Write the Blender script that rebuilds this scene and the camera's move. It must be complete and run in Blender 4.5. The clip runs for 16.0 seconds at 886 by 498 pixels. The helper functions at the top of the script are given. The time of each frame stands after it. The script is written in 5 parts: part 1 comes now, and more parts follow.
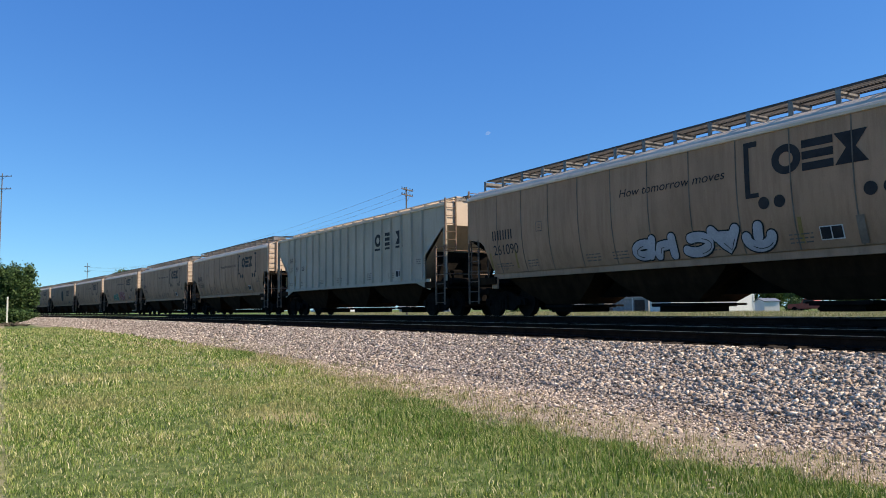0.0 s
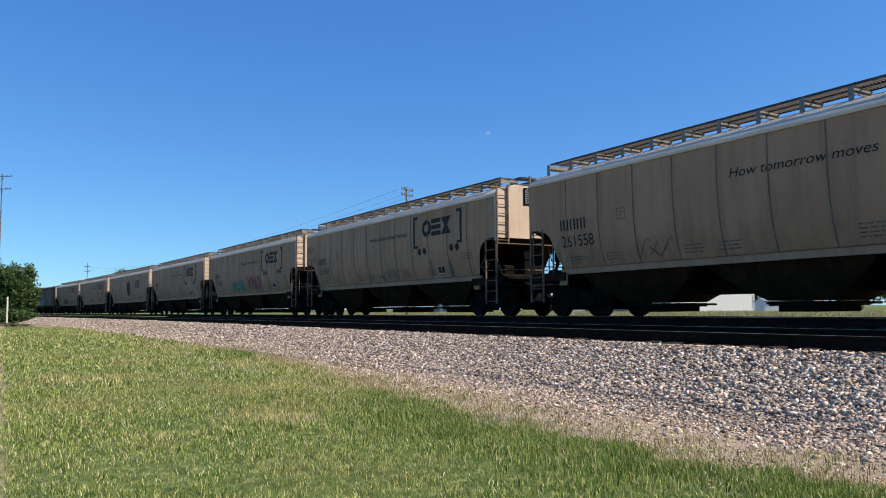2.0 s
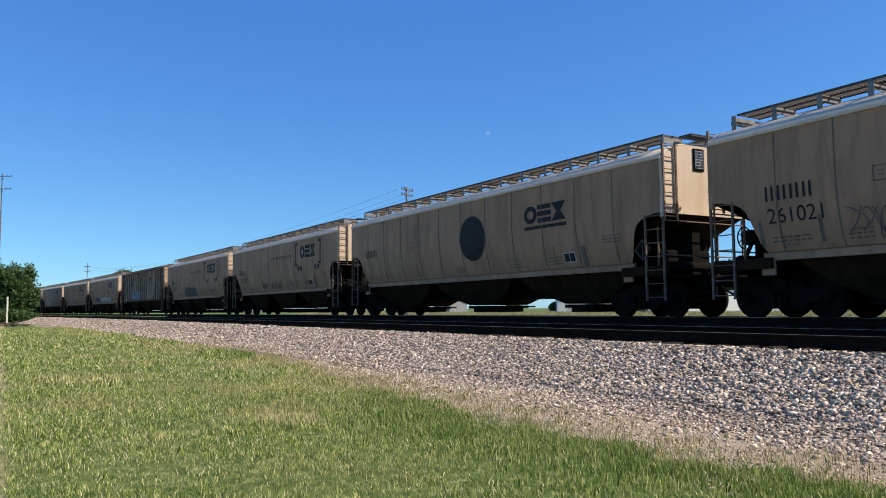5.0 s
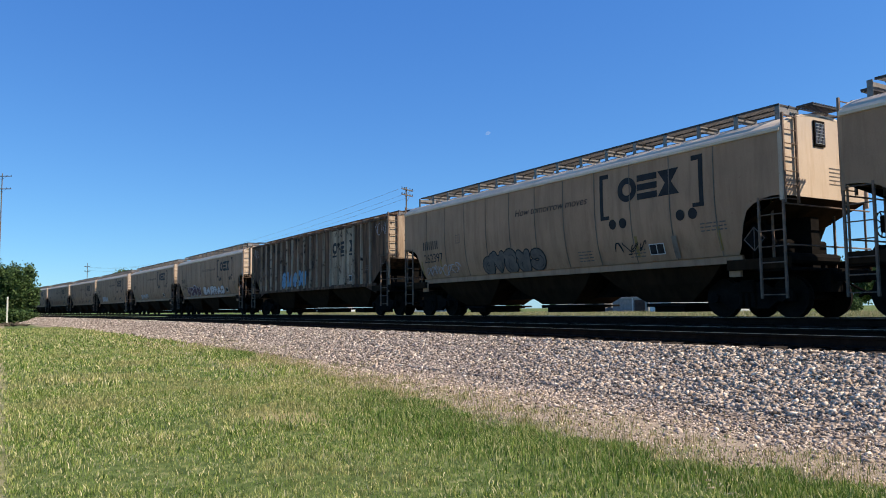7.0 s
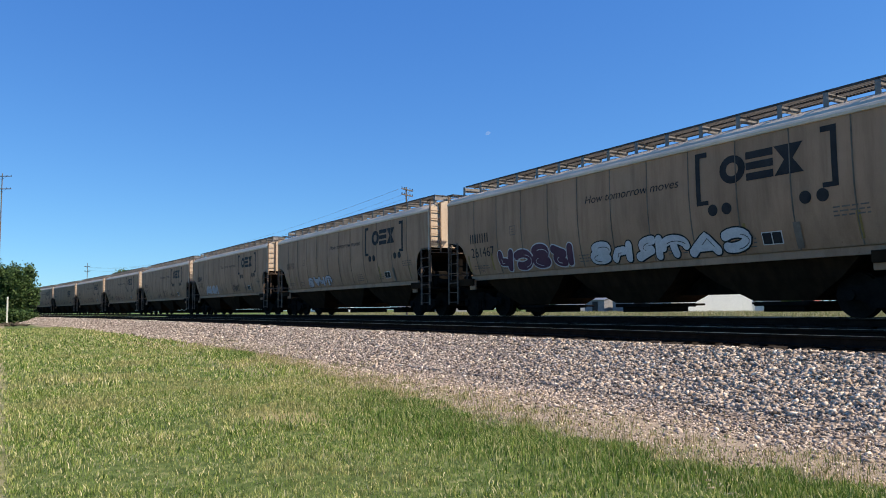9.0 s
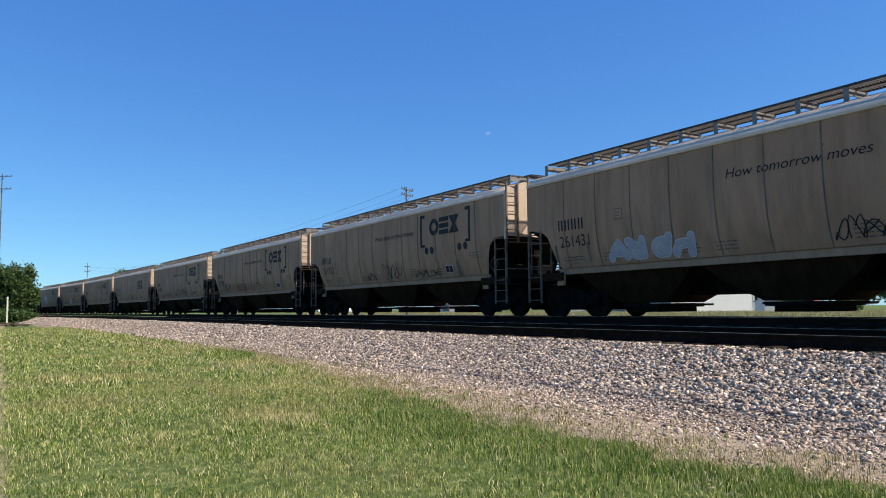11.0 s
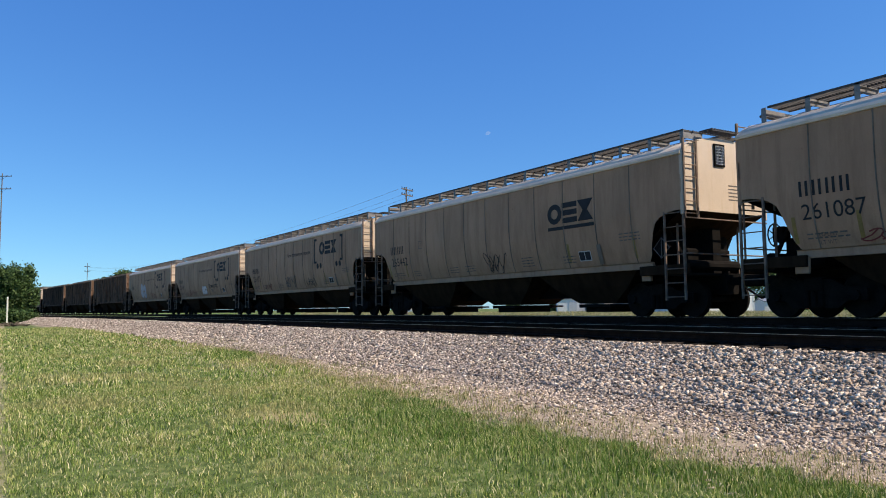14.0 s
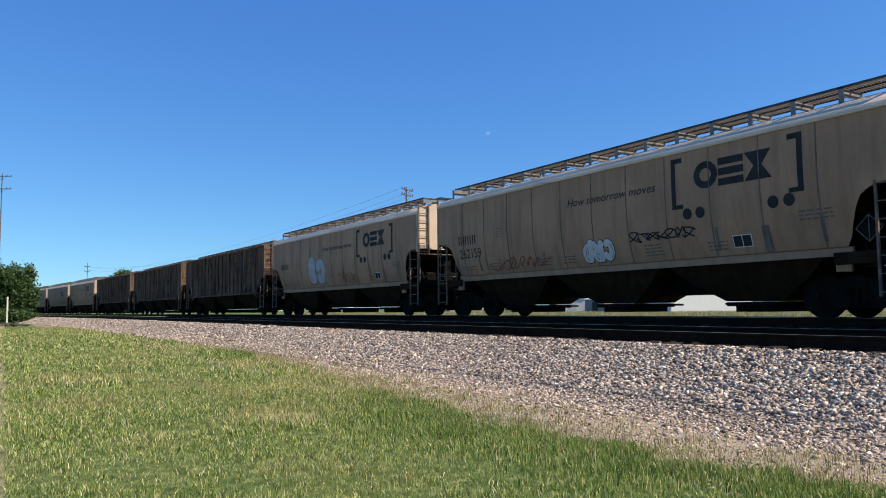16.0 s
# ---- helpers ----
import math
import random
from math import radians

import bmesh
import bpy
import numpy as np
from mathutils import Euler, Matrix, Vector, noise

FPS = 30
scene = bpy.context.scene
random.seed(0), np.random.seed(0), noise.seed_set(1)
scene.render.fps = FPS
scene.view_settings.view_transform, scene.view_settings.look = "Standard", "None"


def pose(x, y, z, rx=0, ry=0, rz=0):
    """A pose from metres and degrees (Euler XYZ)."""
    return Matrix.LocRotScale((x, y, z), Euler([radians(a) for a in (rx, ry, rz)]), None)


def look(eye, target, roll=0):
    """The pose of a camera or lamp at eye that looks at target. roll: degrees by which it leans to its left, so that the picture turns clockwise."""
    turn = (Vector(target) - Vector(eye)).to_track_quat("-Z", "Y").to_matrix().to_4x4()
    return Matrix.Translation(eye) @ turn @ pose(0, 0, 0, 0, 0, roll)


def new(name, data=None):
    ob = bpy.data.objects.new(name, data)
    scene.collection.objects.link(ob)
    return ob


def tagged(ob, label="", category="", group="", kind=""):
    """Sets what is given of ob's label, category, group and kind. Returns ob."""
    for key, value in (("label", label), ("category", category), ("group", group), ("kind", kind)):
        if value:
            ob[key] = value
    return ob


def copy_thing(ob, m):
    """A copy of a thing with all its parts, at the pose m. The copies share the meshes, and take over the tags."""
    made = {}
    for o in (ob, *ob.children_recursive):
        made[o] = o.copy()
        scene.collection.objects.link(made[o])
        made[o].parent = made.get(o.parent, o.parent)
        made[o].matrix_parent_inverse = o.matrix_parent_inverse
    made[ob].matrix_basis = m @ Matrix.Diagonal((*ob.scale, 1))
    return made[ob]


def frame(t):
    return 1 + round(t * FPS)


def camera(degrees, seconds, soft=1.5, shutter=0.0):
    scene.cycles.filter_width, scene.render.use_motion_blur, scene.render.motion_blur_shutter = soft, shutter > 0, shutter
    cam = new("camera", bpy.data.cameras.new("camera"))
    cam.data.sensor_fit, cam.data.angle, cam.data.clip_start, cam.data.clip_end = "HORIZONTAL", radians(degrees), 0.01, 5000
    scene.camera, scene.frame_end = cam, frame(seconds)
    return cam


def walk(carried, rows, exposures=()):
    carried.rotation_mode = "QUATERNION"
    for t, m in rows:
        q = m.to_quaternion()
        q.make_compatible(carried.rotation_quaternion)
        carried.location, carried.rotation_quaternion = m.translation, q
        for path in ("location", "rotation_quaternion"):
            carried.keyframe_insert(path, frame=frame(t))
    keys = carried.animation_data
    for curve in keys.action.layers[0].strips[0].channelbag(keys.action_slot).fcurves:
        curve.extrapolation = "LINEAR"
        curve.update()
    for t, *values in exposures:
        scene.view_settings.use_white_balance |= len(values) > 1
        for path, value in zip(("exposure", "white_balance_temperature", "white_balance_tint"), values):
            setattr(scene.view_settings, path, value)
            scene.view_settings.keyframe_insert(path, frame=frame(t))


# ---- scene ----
# World: x along the track (the train runs towards +x), y away from the camera, z = 0 at the head of the train's rails.
FOV, YAW, PITCH, ROLL, EYE_Z = 60.83, 31.718, 4.541, -0.529, 0.2615
SIDE_Y = 14.69           # near side of the cars
SPEED = 20.9             # metres a second
TRACK_Y = SIDE_Y + 1.6   # middle of the train's track
NEAR_Y = TRACK_Y - 4.2   # middle of the empty track
GRASS_Z, FAR_Z = -1.20, -0.60



def bend(x):
    """How far the gently curving line lies from the straight one, at x."""
    u = np.maximum(x, -230.0)
    return -0.489 - 0.02688 * u - 4.163e-4 * u * u + 0.1646 * (x - u)


cam = camera(FOV, 16.0, soft=1.0)
_a, _b = radians(YAW), radians(PITCH)
EYE = Vector((0.0, 0.0, EYE_Z))
AIM = EYE + Vector((-math.cos(_a) * math.cos(_b), math.sin(_a) * math.cos(_b), math.sin(_b)))
VIEW = look(EYE, AIM, ROLL)
walk(cam, [(0.0, VIEW), (16.0, VIEW)], exposures=[(0.0, 0.45, 7000, 12.5), (16.0, 0.45, 7000, 12.5)])

# ---- light ----
SUN = Vector((0.54, 0.55, 0.74)).normalized()
world = bpy.data.worlds.new("sky")
scene.world = world
world.use_nodes = True
_n = world.node_tree.nodes
_sky = _n.new("ShaderNodeTexSky")
_sky.sky_type = "NISHITA"
_sky.sun_disc = False
_sky.sun_elevation = math.asin(SUN.z)
_sky.sun_rotation = math.atan2(SUN.x, SUN.y)
_sky.altitude = 700.0
_sky.air_density, _sky.dust_density, _sky.ozone_density = 1.0, 0.06, 4.0
_bg = _n["Background"]
_bg.inputs["Strength"].default_value = 0.127
_dry = _n.new("ShaderNodeMix")               # a deep, even, dry blue down to the horizon
_dry.data_type, _dry.blend_type = "RGBA", "MULTIPLY"
_dry.inputs[0].default_value, _dry.inputs[7].default_value = 1.0, (0.331, 0.536, 0.541, 1)
world.node_tree.links.new(_sky.outputs[0], _dry.inputs[6])
_haze = _n.new("ShaderNodeMix")
_haze.data_type, _haze.blend_type = "RGBA", "ADD"
_haze.inputs[0].default_value, _haze.inputs[7].default_value = 1.0, (0.0, 0.348, 2.117, 1)
world.node_tree.links.new(_dry.outputs[2], _haze.inputs[6])
world.node_tree.links.new(_haze.outputs[2], _bg.inputs[0])
sun_data = bpy.data.lights.new("sun", "SUN")
sun_data.energy, sun_data.angle, sun_data.color = 5.0, radians(0.53), (1.0, 0.94, 0.85)
sun = new("sun", sun_data)
sun.matrix_world = look(SUN * 50, (0, 0, 0))


# ---- materials ----
def nodes_of(name, rough=0.7, metal=0.0, spec=0.15):
    m = bpy.data.materials.new(name)
    m.use_nodes = True
    t = m.node_tree
    b = t.nodes["Principled BSDF"]
    b.inputs["Roughness"].default_value, b.inputs["Metallic"].default_value = rough, metal
    b.inputs["Specular IOR Level"].default_value = spec
    return m, t, b


def coords(t, kind="Object", scale=(1, 1, 1)):
    c = t.nodes.new("ShaderNodeTexCoord")
    mp = t.nodes.new("ShaderNodeMapping")
    mp.inputs["Scale"].default_value = scale
    t.links.new(c.outputs[kind], mp.inputs[0])
    return mp.outputs[0]


def position(t, scale=(1, 1, 1)):
    g = t.nodes.new("ShaderNodeNewGeometry")
    mp = t.nodes.new("ShaderNodeMapping")
    mp.inputs["Scale"].default_value = scale
    t.links.new(g.outputs["Position"], mp.inputs[0])
    return mp.outputs[0]


def shifted(t, vec):
    """The same place in the grain, moved by the object's own random number."""
    info = t.nodes.new("ShaderNodeObjectInfo")
    mul = t.nodes.new("ShaderNodeMath")
    mul.operation = "MULTIPLY"
    mul.inputs[1].default_value = 97.0
    t.links.new(info.outputs["Random"], mul.inputs[0])
    add = t.nodes.new("ShaderNodeVectorMath")
    add.operation = "ADD"
    t.links.new(vec, add.inputs[0])
    t.links.new(mul.outputs[0], add.inputs[1])
    return add.outputs[0]


def grain(t, vec, scale, detail=4.0, rough=0.6):
    n = t.nodes.new("ShaderNodeTexNoise")
    n.inputs["Scale"].default_value, n.inputs["Detail"].default_value = scale, detail
    n.inputs["Roughness"].default_value = rough
    t.links.new(vec, n.inputs["Vector"])
    return n.outputs[0]


def ramp(t, fac, stops):
    r = t.nodes.new("ShaderNodeValToRGB")
    e = r.color_ramp.elements
    while len(e) < len(stops):
        e.new(0.5)
    for el, (at, c) in zip(e, stops):
        el.position = at
        el.color = (*c, 1) if len(c) == 3 else c
    t.links.new(fac, r.inputs[0])
    return r.outputs[0]


def mix(t, fac, a, b, mode="MIX"):
    m = t.nodes.new("ShaderNodeMix")
    m.data_type, m.blend_type = "RGBA", mode
    for sock, v in ((m.inputs[0], fac), (m.inputs[6], a), (m.inputs[7], b)):
        if isinstance(v, (int, float)):
            sock.default_value = v
        elif isinstance(v, tuple):
            sock.default_value = (*v, 1)
        else:
            t.links.new(v, sock)
    return m.outputs[2]


def bump(t, b, height, strength=0.3, dist=0.02):
    n = t.nodes.new("ShaderNodeBump")
    n.inputs["Strength"].default_value, n.inputs["Distance"].default_value = strength, dist
    t.links.new(height, n.inputs["Height"])
    t.links.new(n.outputs[0], b.inputs["Normal"])


W, K = (1, 1, 1), (0, 0, 0)


def paint(name, base, dirt, rust, dirt_at=(0.42, 0.75), rough=0.65, spot_at=(0.66, 0.74), spot_scale=5.5):
    """Weathered car paint: film of dust, run-down streaks, spots of rust."""
    m, t, b = nodes_of(name, rough, 0.0, 0.02 if rough > 0.9 else 0.15)
    v = shifted(t, coords(t))
    vs = t.nodes.new("ShaderNodeMapping")
    vs.inputs["Scale"].default_value = (1, 1, 0.12)
    t.links.new(v, vs.inputs[0])
    film = ramp(t, grain(t, v, 0.55, 5), [(0.35, K), (0.7, W)])
    runs = ramp(t, grain(t, vs.outputs[0], 3.2, 6, 0.65), [(dirt_at[0], K), (dirt_at[1], W)])
    c = mix(t, film, base, tuple(0.72 * x + 0.1 * y for x, y in zip(base, dirt)))
    c = mix(t, runs, c, dirt)
    spots = ramp(t, grain(t, v, spot_scale, 7, 0.7), [(spot_at[0], K), (spot_at[1], W)])
    c = mix(t, spots, c, rust)
    fine = ramp(t, grain(t, v, 60, 3), [(0.3, (0.85, 0.85, 0.85)), (0.7, W)])
    c = mix(t, 1.0, c, fine, "MULTIPLY")
    t.links.new(c, b.inputs["Base Color"])
    bump(t, b, grain(t, v, 1.6, 3), 0.12, 0.02)
    return m


def plain(name, a, bcol, scale=8.0, rough=0.75, metal=0.0, bumps=0.15, world_space=False):
    m, t, b = nodes_of(name, rough, metal, 0.04 if rough > 0.85 else 0.2)
    v = position(t) if world_space else shifted(t, coords(t))
    c = ramp(t, grain(t, v, scale, 6, 0.65), [(0.3, a), (0.7, bcol)])
    c2 = ramp(t, grain(t, v, scale * 9, 3), [(0.3, (0.8, 0.8, 0.8)), (0.7, W)])
    t.links.new(mix(t, 1.0, c, c2, "MULTIPLY"), b.inputs["Base Color"])
    bump(t, b, grain(t, v, scale * 5, 4), bumps, 0.01)
    return m


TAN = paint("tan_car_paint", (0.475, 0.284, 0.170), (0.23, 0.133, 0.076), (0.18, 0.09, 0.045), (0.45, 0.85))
# lighter copy of the tan: sunlight on the car ends is in the colour
TAN_SUNLIT = paint("tan_paint_sunlit", (0.66, 0.52, 0.38), (0.46, 0.31, 0.19), (0.24, 0.12, 0.06), (0.5, 0.9))
# roof paint raised well above the sides: the sun's brightness is painted in
ROOF_SUNLIT = paint("sun_lightened_roof_paint", (0.80, 0.63, 0.45), (0.56, 0.42, 0.28), (0.25, 0.15, 0.09), (0.5, 0.9))
GREY = paint("grey_car_paint", (0.52, 0.45, 0.34), (0.34, 0.28, 0.20), (0.22, 0.13, 0.07), (0.5, 0.9))
BROWN = paint("rusted_brown_paint", (0.235, 0.135, 0.080), (0.060, 0.034, 0.021), (0.022, 0.014, 0.009), (0.38, 0.60), 0.85, spot_at=(0.54, 0.64), spot_scale=0.9)
RIB_PALE = paint("scuffed_rib_paint", (0.58, 0.45, 0.31), (0.24, 0.155, 0.095), (0.045, 0.03, 0.022), (0.4, 0.66), 0.8, spot_at=(0.57, 0.63), spot_scale=2.6)
# car paint taken almost to black: the shade under the body is painted in
HOPPER_SHADED = paint("shade_darkened_hopper_paint", (0.040, 0.024, 0.014), (0.016, 0.010, 0.006), (0.03, 0.018, 0.011), (0.4, 0.75), 0.95)
# blacker than bare gear: the deep shade below the cars is in this colour
SHADE_BLACK = plain("shade_black_running_gear", (0.006, 0.005, 0.0045), (0.018, 0.015, 0.012), 3.0, 0.95)
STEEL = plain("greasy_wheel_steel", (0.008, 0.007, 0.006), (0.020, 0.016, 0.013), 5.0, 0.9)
DARK_GRATE = plain("dark_grating", (0.05, 0.047, 0.044), (0.11, 0.10, 0.095), 6.0, 0.7, 0.2)
GRATE = plain("galvanised_grating", (0.16, 0.155, 0.15), (0.30, 0.28, 0.26), 6.0, 0.6, 0.4)
LADDER = plain("rust_bitten_ladder", (0.10, 0.06, 0.04), (0.27, 0.19, 0.135), 5.0, 0.7)
SEAM = plain("dirty_weld_seam", (0.12, 0.09, 0.065), (0.27, 0.22, 0.17), 2.0, 0.85)
LETTER = plain("black_lettering", (0.016, 0.015, 0.016), (0.04, 0.037, 0.036), 3.0, 0.7)
STENCIL = plain("faded_stencil", (0.10, 0.085, 0.075), (0.2, 0.17, 0.14), 3.0, 0.8)
WHITE = plain("white_marking", (0.55, 0.55, 0.52), (0.75, 0.74, 0.70), 4.0, 0.7)
RAIL = plain("rail_web_rust", (0.012, 0.008, 0.006), (0.032, 0.020, 0.014), 4.0, 0.95, 0.0, world_space=True)
RAIL_TOP = plain("polished_rail_head", (0.30, 0.29, 0.28), (0.45, 0.43, 0.41), 8.0, 0.3, 0.9, 0.03, world_space=True)
TIE = plain("creosoted_tie", (0.018, 0.014, 0.011), (0.055, 0.043, 0.033), 6.0, 0.9)
WOOD_POLE = plain("weathered_pole_wood", (0.10, 0.08, 0.065), (0.22, 0.18, 0.15), 3.0, 0.9)
BARK = plain("bark", (0.05, 0.04, 0.03), (0.12, 0.09, 0.07), 8.0, 0.9)
SHED_WALL = plain("white_metal_wall", (0.86, 0.82, 0.74), (0.92, 0.88, 0.80), 1.0, 0.5)
SHED_ROOF = plain("grey_metal_roof", (0.20, 0.21, 0.22), (0.30, 0.31, 0.32), 1.5, 0.5, 0.3)
GREY_WALL = plain("grey_boards", (0.20, 0.20, 0.20), (0.34, 0.33, 0.32), 2.0, 0.8)
BRICK_RED = plain("faded_red_paint", (0.30, 0.07, 0.05), (0.42, 0.12, 0.08), 2.0, 0.6)
GLASS_DARK = plain("dark_window_glass", (0.02, 0.025, 0.03), (0.04, 0.045, 0.05), 2.0, 0.1)
POST_PAINT = plain("chalky_post_paint", (0.62, 0.60, 0.48), (0.78, 0.76, 0.64), 3.0, 0.7)
STRAW = plain("dead_wood", (0.06, 0.05, 0.04), (0.16, 0.13, 0.09), 8.0, 0.9)


def spray(name, c):
    return plain(name, tuple(0.75 * x for x in c), c, 3.0, 0.6, 0.0, 0.02)


SP_WHITE, SP_SILVER = spray("white_spray", (0.72, 0.71, 0.70)), spray("silver_spray", (0.50, 0.50, 0.52))
SP_BLACK, SP_RED = spray("black_spray", (0.02, 0.02, 0.022)), spray("dull_red_spray", (0.24, 0.055, 0.045))
SP_GREEN, SP_PINK = spray("green_spray", (0.05, 0.22, 0.15)), spray("maroon_spray", (0.28, 0.075, 0.08))
SP_BLUE, SP_PLUM = spray("blue_spray", (0.16, 0.36, 0.52)), spray("plum_spray", (0.12, 0.05, 0.08))


def island_colour(name, stops, rough=0.8, patch=None, sub=0.0):
    m, t, b = nodes_of(name, rough, spec=0.2)
    g = t.nodes.new("ShaderNodeNewGeometry")
    c = ramp(t, g.outputs["Random Per Island"], stops)
    if patch:
        v = position(t)
        k = ramp(t, grain(t, v, patch[0], 4), [(patch[1], K), (patch[2], W)])
        c = mix(t, k, c, mix(t, 0.5, c, patch[3]))
    t.links.new(c, b.inputs["Base Color"])
    if sub:
        b.inputs["Transmission Weight"].default_value = 0.0
        b.inputs["Subsurface Weight"].default_value = 0.0
        tr = t.nodes.new("ShaderNodeBsdfTranslucent")
        t.links.new(c, tr.inputs[0])
        ms = t.nodes.new("ShaderNodeMixShader")
        ms.inputs[0].default_value = sub
        t.links.new(b.outputs[0], ms.inputs[1])
        t.links.new(tr.outputs[0], ms.inputs[2])
        t.links.new(ms.outputs[0], t.nodes["Material Output"].inputs[0])
    return m


STONE = island_colour("crushed_ballast", [(0.0, (0.11, 0.080, 0.057)), (0.25, (0.30, 0.226, 0.165)), (0.55, (0.45, 0.352, 0.262)), (0.85, (0.57, 0.446, 0.335)), (1.0, (0.83, 0.72, 0.56))], 0.85)
BLADE = island_colour("grass_blades", [(0.0, (0.05, 0.10, 0.016)), (0.3, (0.15, 0.235, 0.042)), (0.6, (0.29, 0.365, 0.085)), (0.82, (0.50, 0.47, 0.17)), (1.0, (0.86, 0.74, 0.45))], 0.5, (0.45, 0.50, 0.66, (0.46, 0.38, 0.17)), 0.3)
LUSH = island_colour("lush_grass_blades", [(0.0, (0.04, 0.09, 0.014)), (0.5, (0.13, 0.23, 0.035)), (0.8, (0.30, 0.37, 0.09)), (1.0, (0.72, 0.63, 0.32))], 0.5, None, 0.3)
TALL = island_colour("tall_seed_grass", [(0.0, (0.13, 0.17, 0.04)), (0.45, (0.32, 0.28, 0.12)), (1.0, (0.58, 0.46, 0.27))], 0.7, None, 0.3)
LEAF = island_colour("leaves", [(0.0, (0.03, 0.06, 0.018)), (0.5, (0.06, 0.11, 0.03)), (1.0, (0.12, 0.17, 0.055))], 0.6, None, 0.3)


def ground_material():
    m, t, b = nodes_of("lawn_and_dirt", 0.95, spec=0.1)
    v = position(t)
    lawn = ramp(t, grain(t, v, 7.0, 6), [(0.3, (0.04, 0.065, 0.016)), (0.55, (0.12, 0.155, 0.045)), (0.78, (0.34, 0.31, 0.15))])
    dirt = ramp(t, grain(t, v, 22.0, 6, 0.7), [(0.3, (0.20, 0.15, 0.105)), (0.55, (0.36, 0.285, 0.205)), (0.75, (0.52, 0.42, 0.32))])
    sep = t.nodes.new("ShaderNodeSeparateXYZ")
    t.links.new(v, sep.inputs[0])
    # the strip beside the ballast is bare, with a ragged border
    wob = grain(t, v, 0.5, 5, 0.7)
    add = t.nodes.new("ShaderNodeMath")
    add.operation = "MULTIPLY_ADD"
    add.inputs[1].default_value = 2.4
    t.links.new(wob, add.inputs[0])
    t.links.new(sep.outputs[1], add.inputs[2])
    edge = t.nodes.new("ShaderNodeMapRange")
    edge.inputs["From Min"].default_value, edge.inputs["From Max"].default_value = 6.5, 7.5
    t.links.new(add.outputs[0], edge.inputs["Value"])
    far = t.nodes.new("ShaderNodeMapRange")
    far.inputs["From Min"].default_value, far.inputs["From Max"].default_value = 21.0, 23.0
    far.inputs["To Min"].default_value, far.inputs["To Max"].default_value = 1.0, 0.0
    t.links.new(sep.outputs[1], far.inputs["Value"])
    both = t.nodes.new("ShaderNodeMath")
    both.operation = "MULTIPLY"
    t.links.new(edge.outputs[0], both.inputs[0])
    t.links.new(far.outputs[0], both.inputs[1])
    bare = ramp(t, grain(t, v, 0.35, 4, 0.6), [(0.64, K), (0.72, W)])
    lawn = mix(t, bare, lawn, (0.42, 0.34, 0.19))
    # the worn straw patch, and the trodden earth along the border of the lawn
    away = t.nodes.new("ShaderNodeVectorMath")
    away.operation = "SUBTRACT"
    away.inputs[1].default_value = (-10.0, 3.65, 0.0)
    t.links.new(v, away.inputs[0])
    squash = t.nodes.new("ShaderNodeVectorMath")
    squash.operation = "MULTIPLY"
    squash.inputs[1].default_value = (0.9, 1.7, 0.0)
    t.links.new(away.outputs[0], squash.inputs[0])
    length = t.nodes.new("ShaderNodeVectorMath")
    length.operation = "LENGTH"
    t.links.new(squash.outputs[0], length.inputs[0])
    worn = t.nodes.new("ShaderNodeMapRange")
    worn.inputs["From Min"].default_value, worn.inputs["From Max"].default_value = 1.75, 1.25
    fray = t.nodes.new("ShaderNodeMath")
    fray.operation = "MULTIPLY_ADD"
    fray.inputs[1].default_value = 1.5
    t.links.new(grain(t, v, 2.4, 5, 0.7), fray.inputs[0])
    t.links.new(length.outputs["Value"], fray.inputs[2])
    t.links.new(fray.outputs[0], worn.inputs["Value"])
    lawn = mix(t, worn.outputs[0], lawn, ramp(t, grain(t, v, 30, 5), [(0.3, (0.17, 0.15, 0.06)), (0.7, (0.44, 0.35, 0.18))]))
    slant = t.nodes.new("ShaderNodeMath")
    slant.operation = "MULTIPLY_ADD"
    slant.inputs[1].default_value = 0.028
    t.links.new(sep.outputs[0], slant.inputs[0])
    t.links.new(sep.outputs[1], slant.inputs[2])
    trod = t.nodes.new("ShaderNodeMapRange")
    trod.inputs["From Min"].default_value, trod.inputs["From Max"].default_value = 0.44, 0.27
    off = t.nodes.new("ShaderNodeMath")
    off.operation = "ADD"
    off.inputs[1].default_value = 0.32
    t.links.new(slant.outputs[0], off.inputs[0])
    size = t.nodes.new("ShaderNodeMath")
    size.operation = "ABSOLUTE"
    t.links.new(off.outputs[0], size.inputs[0])
    t.links.new(size.outputs[0], trod.inputs["Value"])
    lawn = mix(t, trod.outputs[0], lawn, ramp(t, grain(t, v, 6, 5), [(0.35, (0.14, 0.14, 0.05)), (0.6, (0.42, 0.34, 0.21))]))
    t.links.new(mix(t, both.outputs[0], lawn, dirt), b.inputs["Base Color"])
    bump(t, b, grain(t, v, 40, 5), 0.6, 0.03)
    return m


def ballast_material():
    m, t, b = nodes_of("ballast_bed", 0.95, spec=0.1)
    v = position(t)
    vor = t.nodes.new("ShaderNodeTexVoronoi")
    vor.inputs["Scale"].default_value = 17.0
    t.links.new(v, vor.inputs["Vector"])
    sep = t.nodes.new("ShaderNodeSeparateColor")
    t.links.new(vor.outputs["Color"], sep.inputs[0])
    c = ramp(t, sep.outputs[0], [(0.0, (0.07, 0.050, 0.036)), (0.5, (0.25, 0.188, 0.135)), (1.0, (0.50, 0.39, 0.30))])
    t.links.new(c, b.inputs["Base Color"])
    bump(t, b, vor.outputs["Distance"], 1.0, 0.04)
    return m


GROUND, BALLAST = ground_material(), ballast_material()


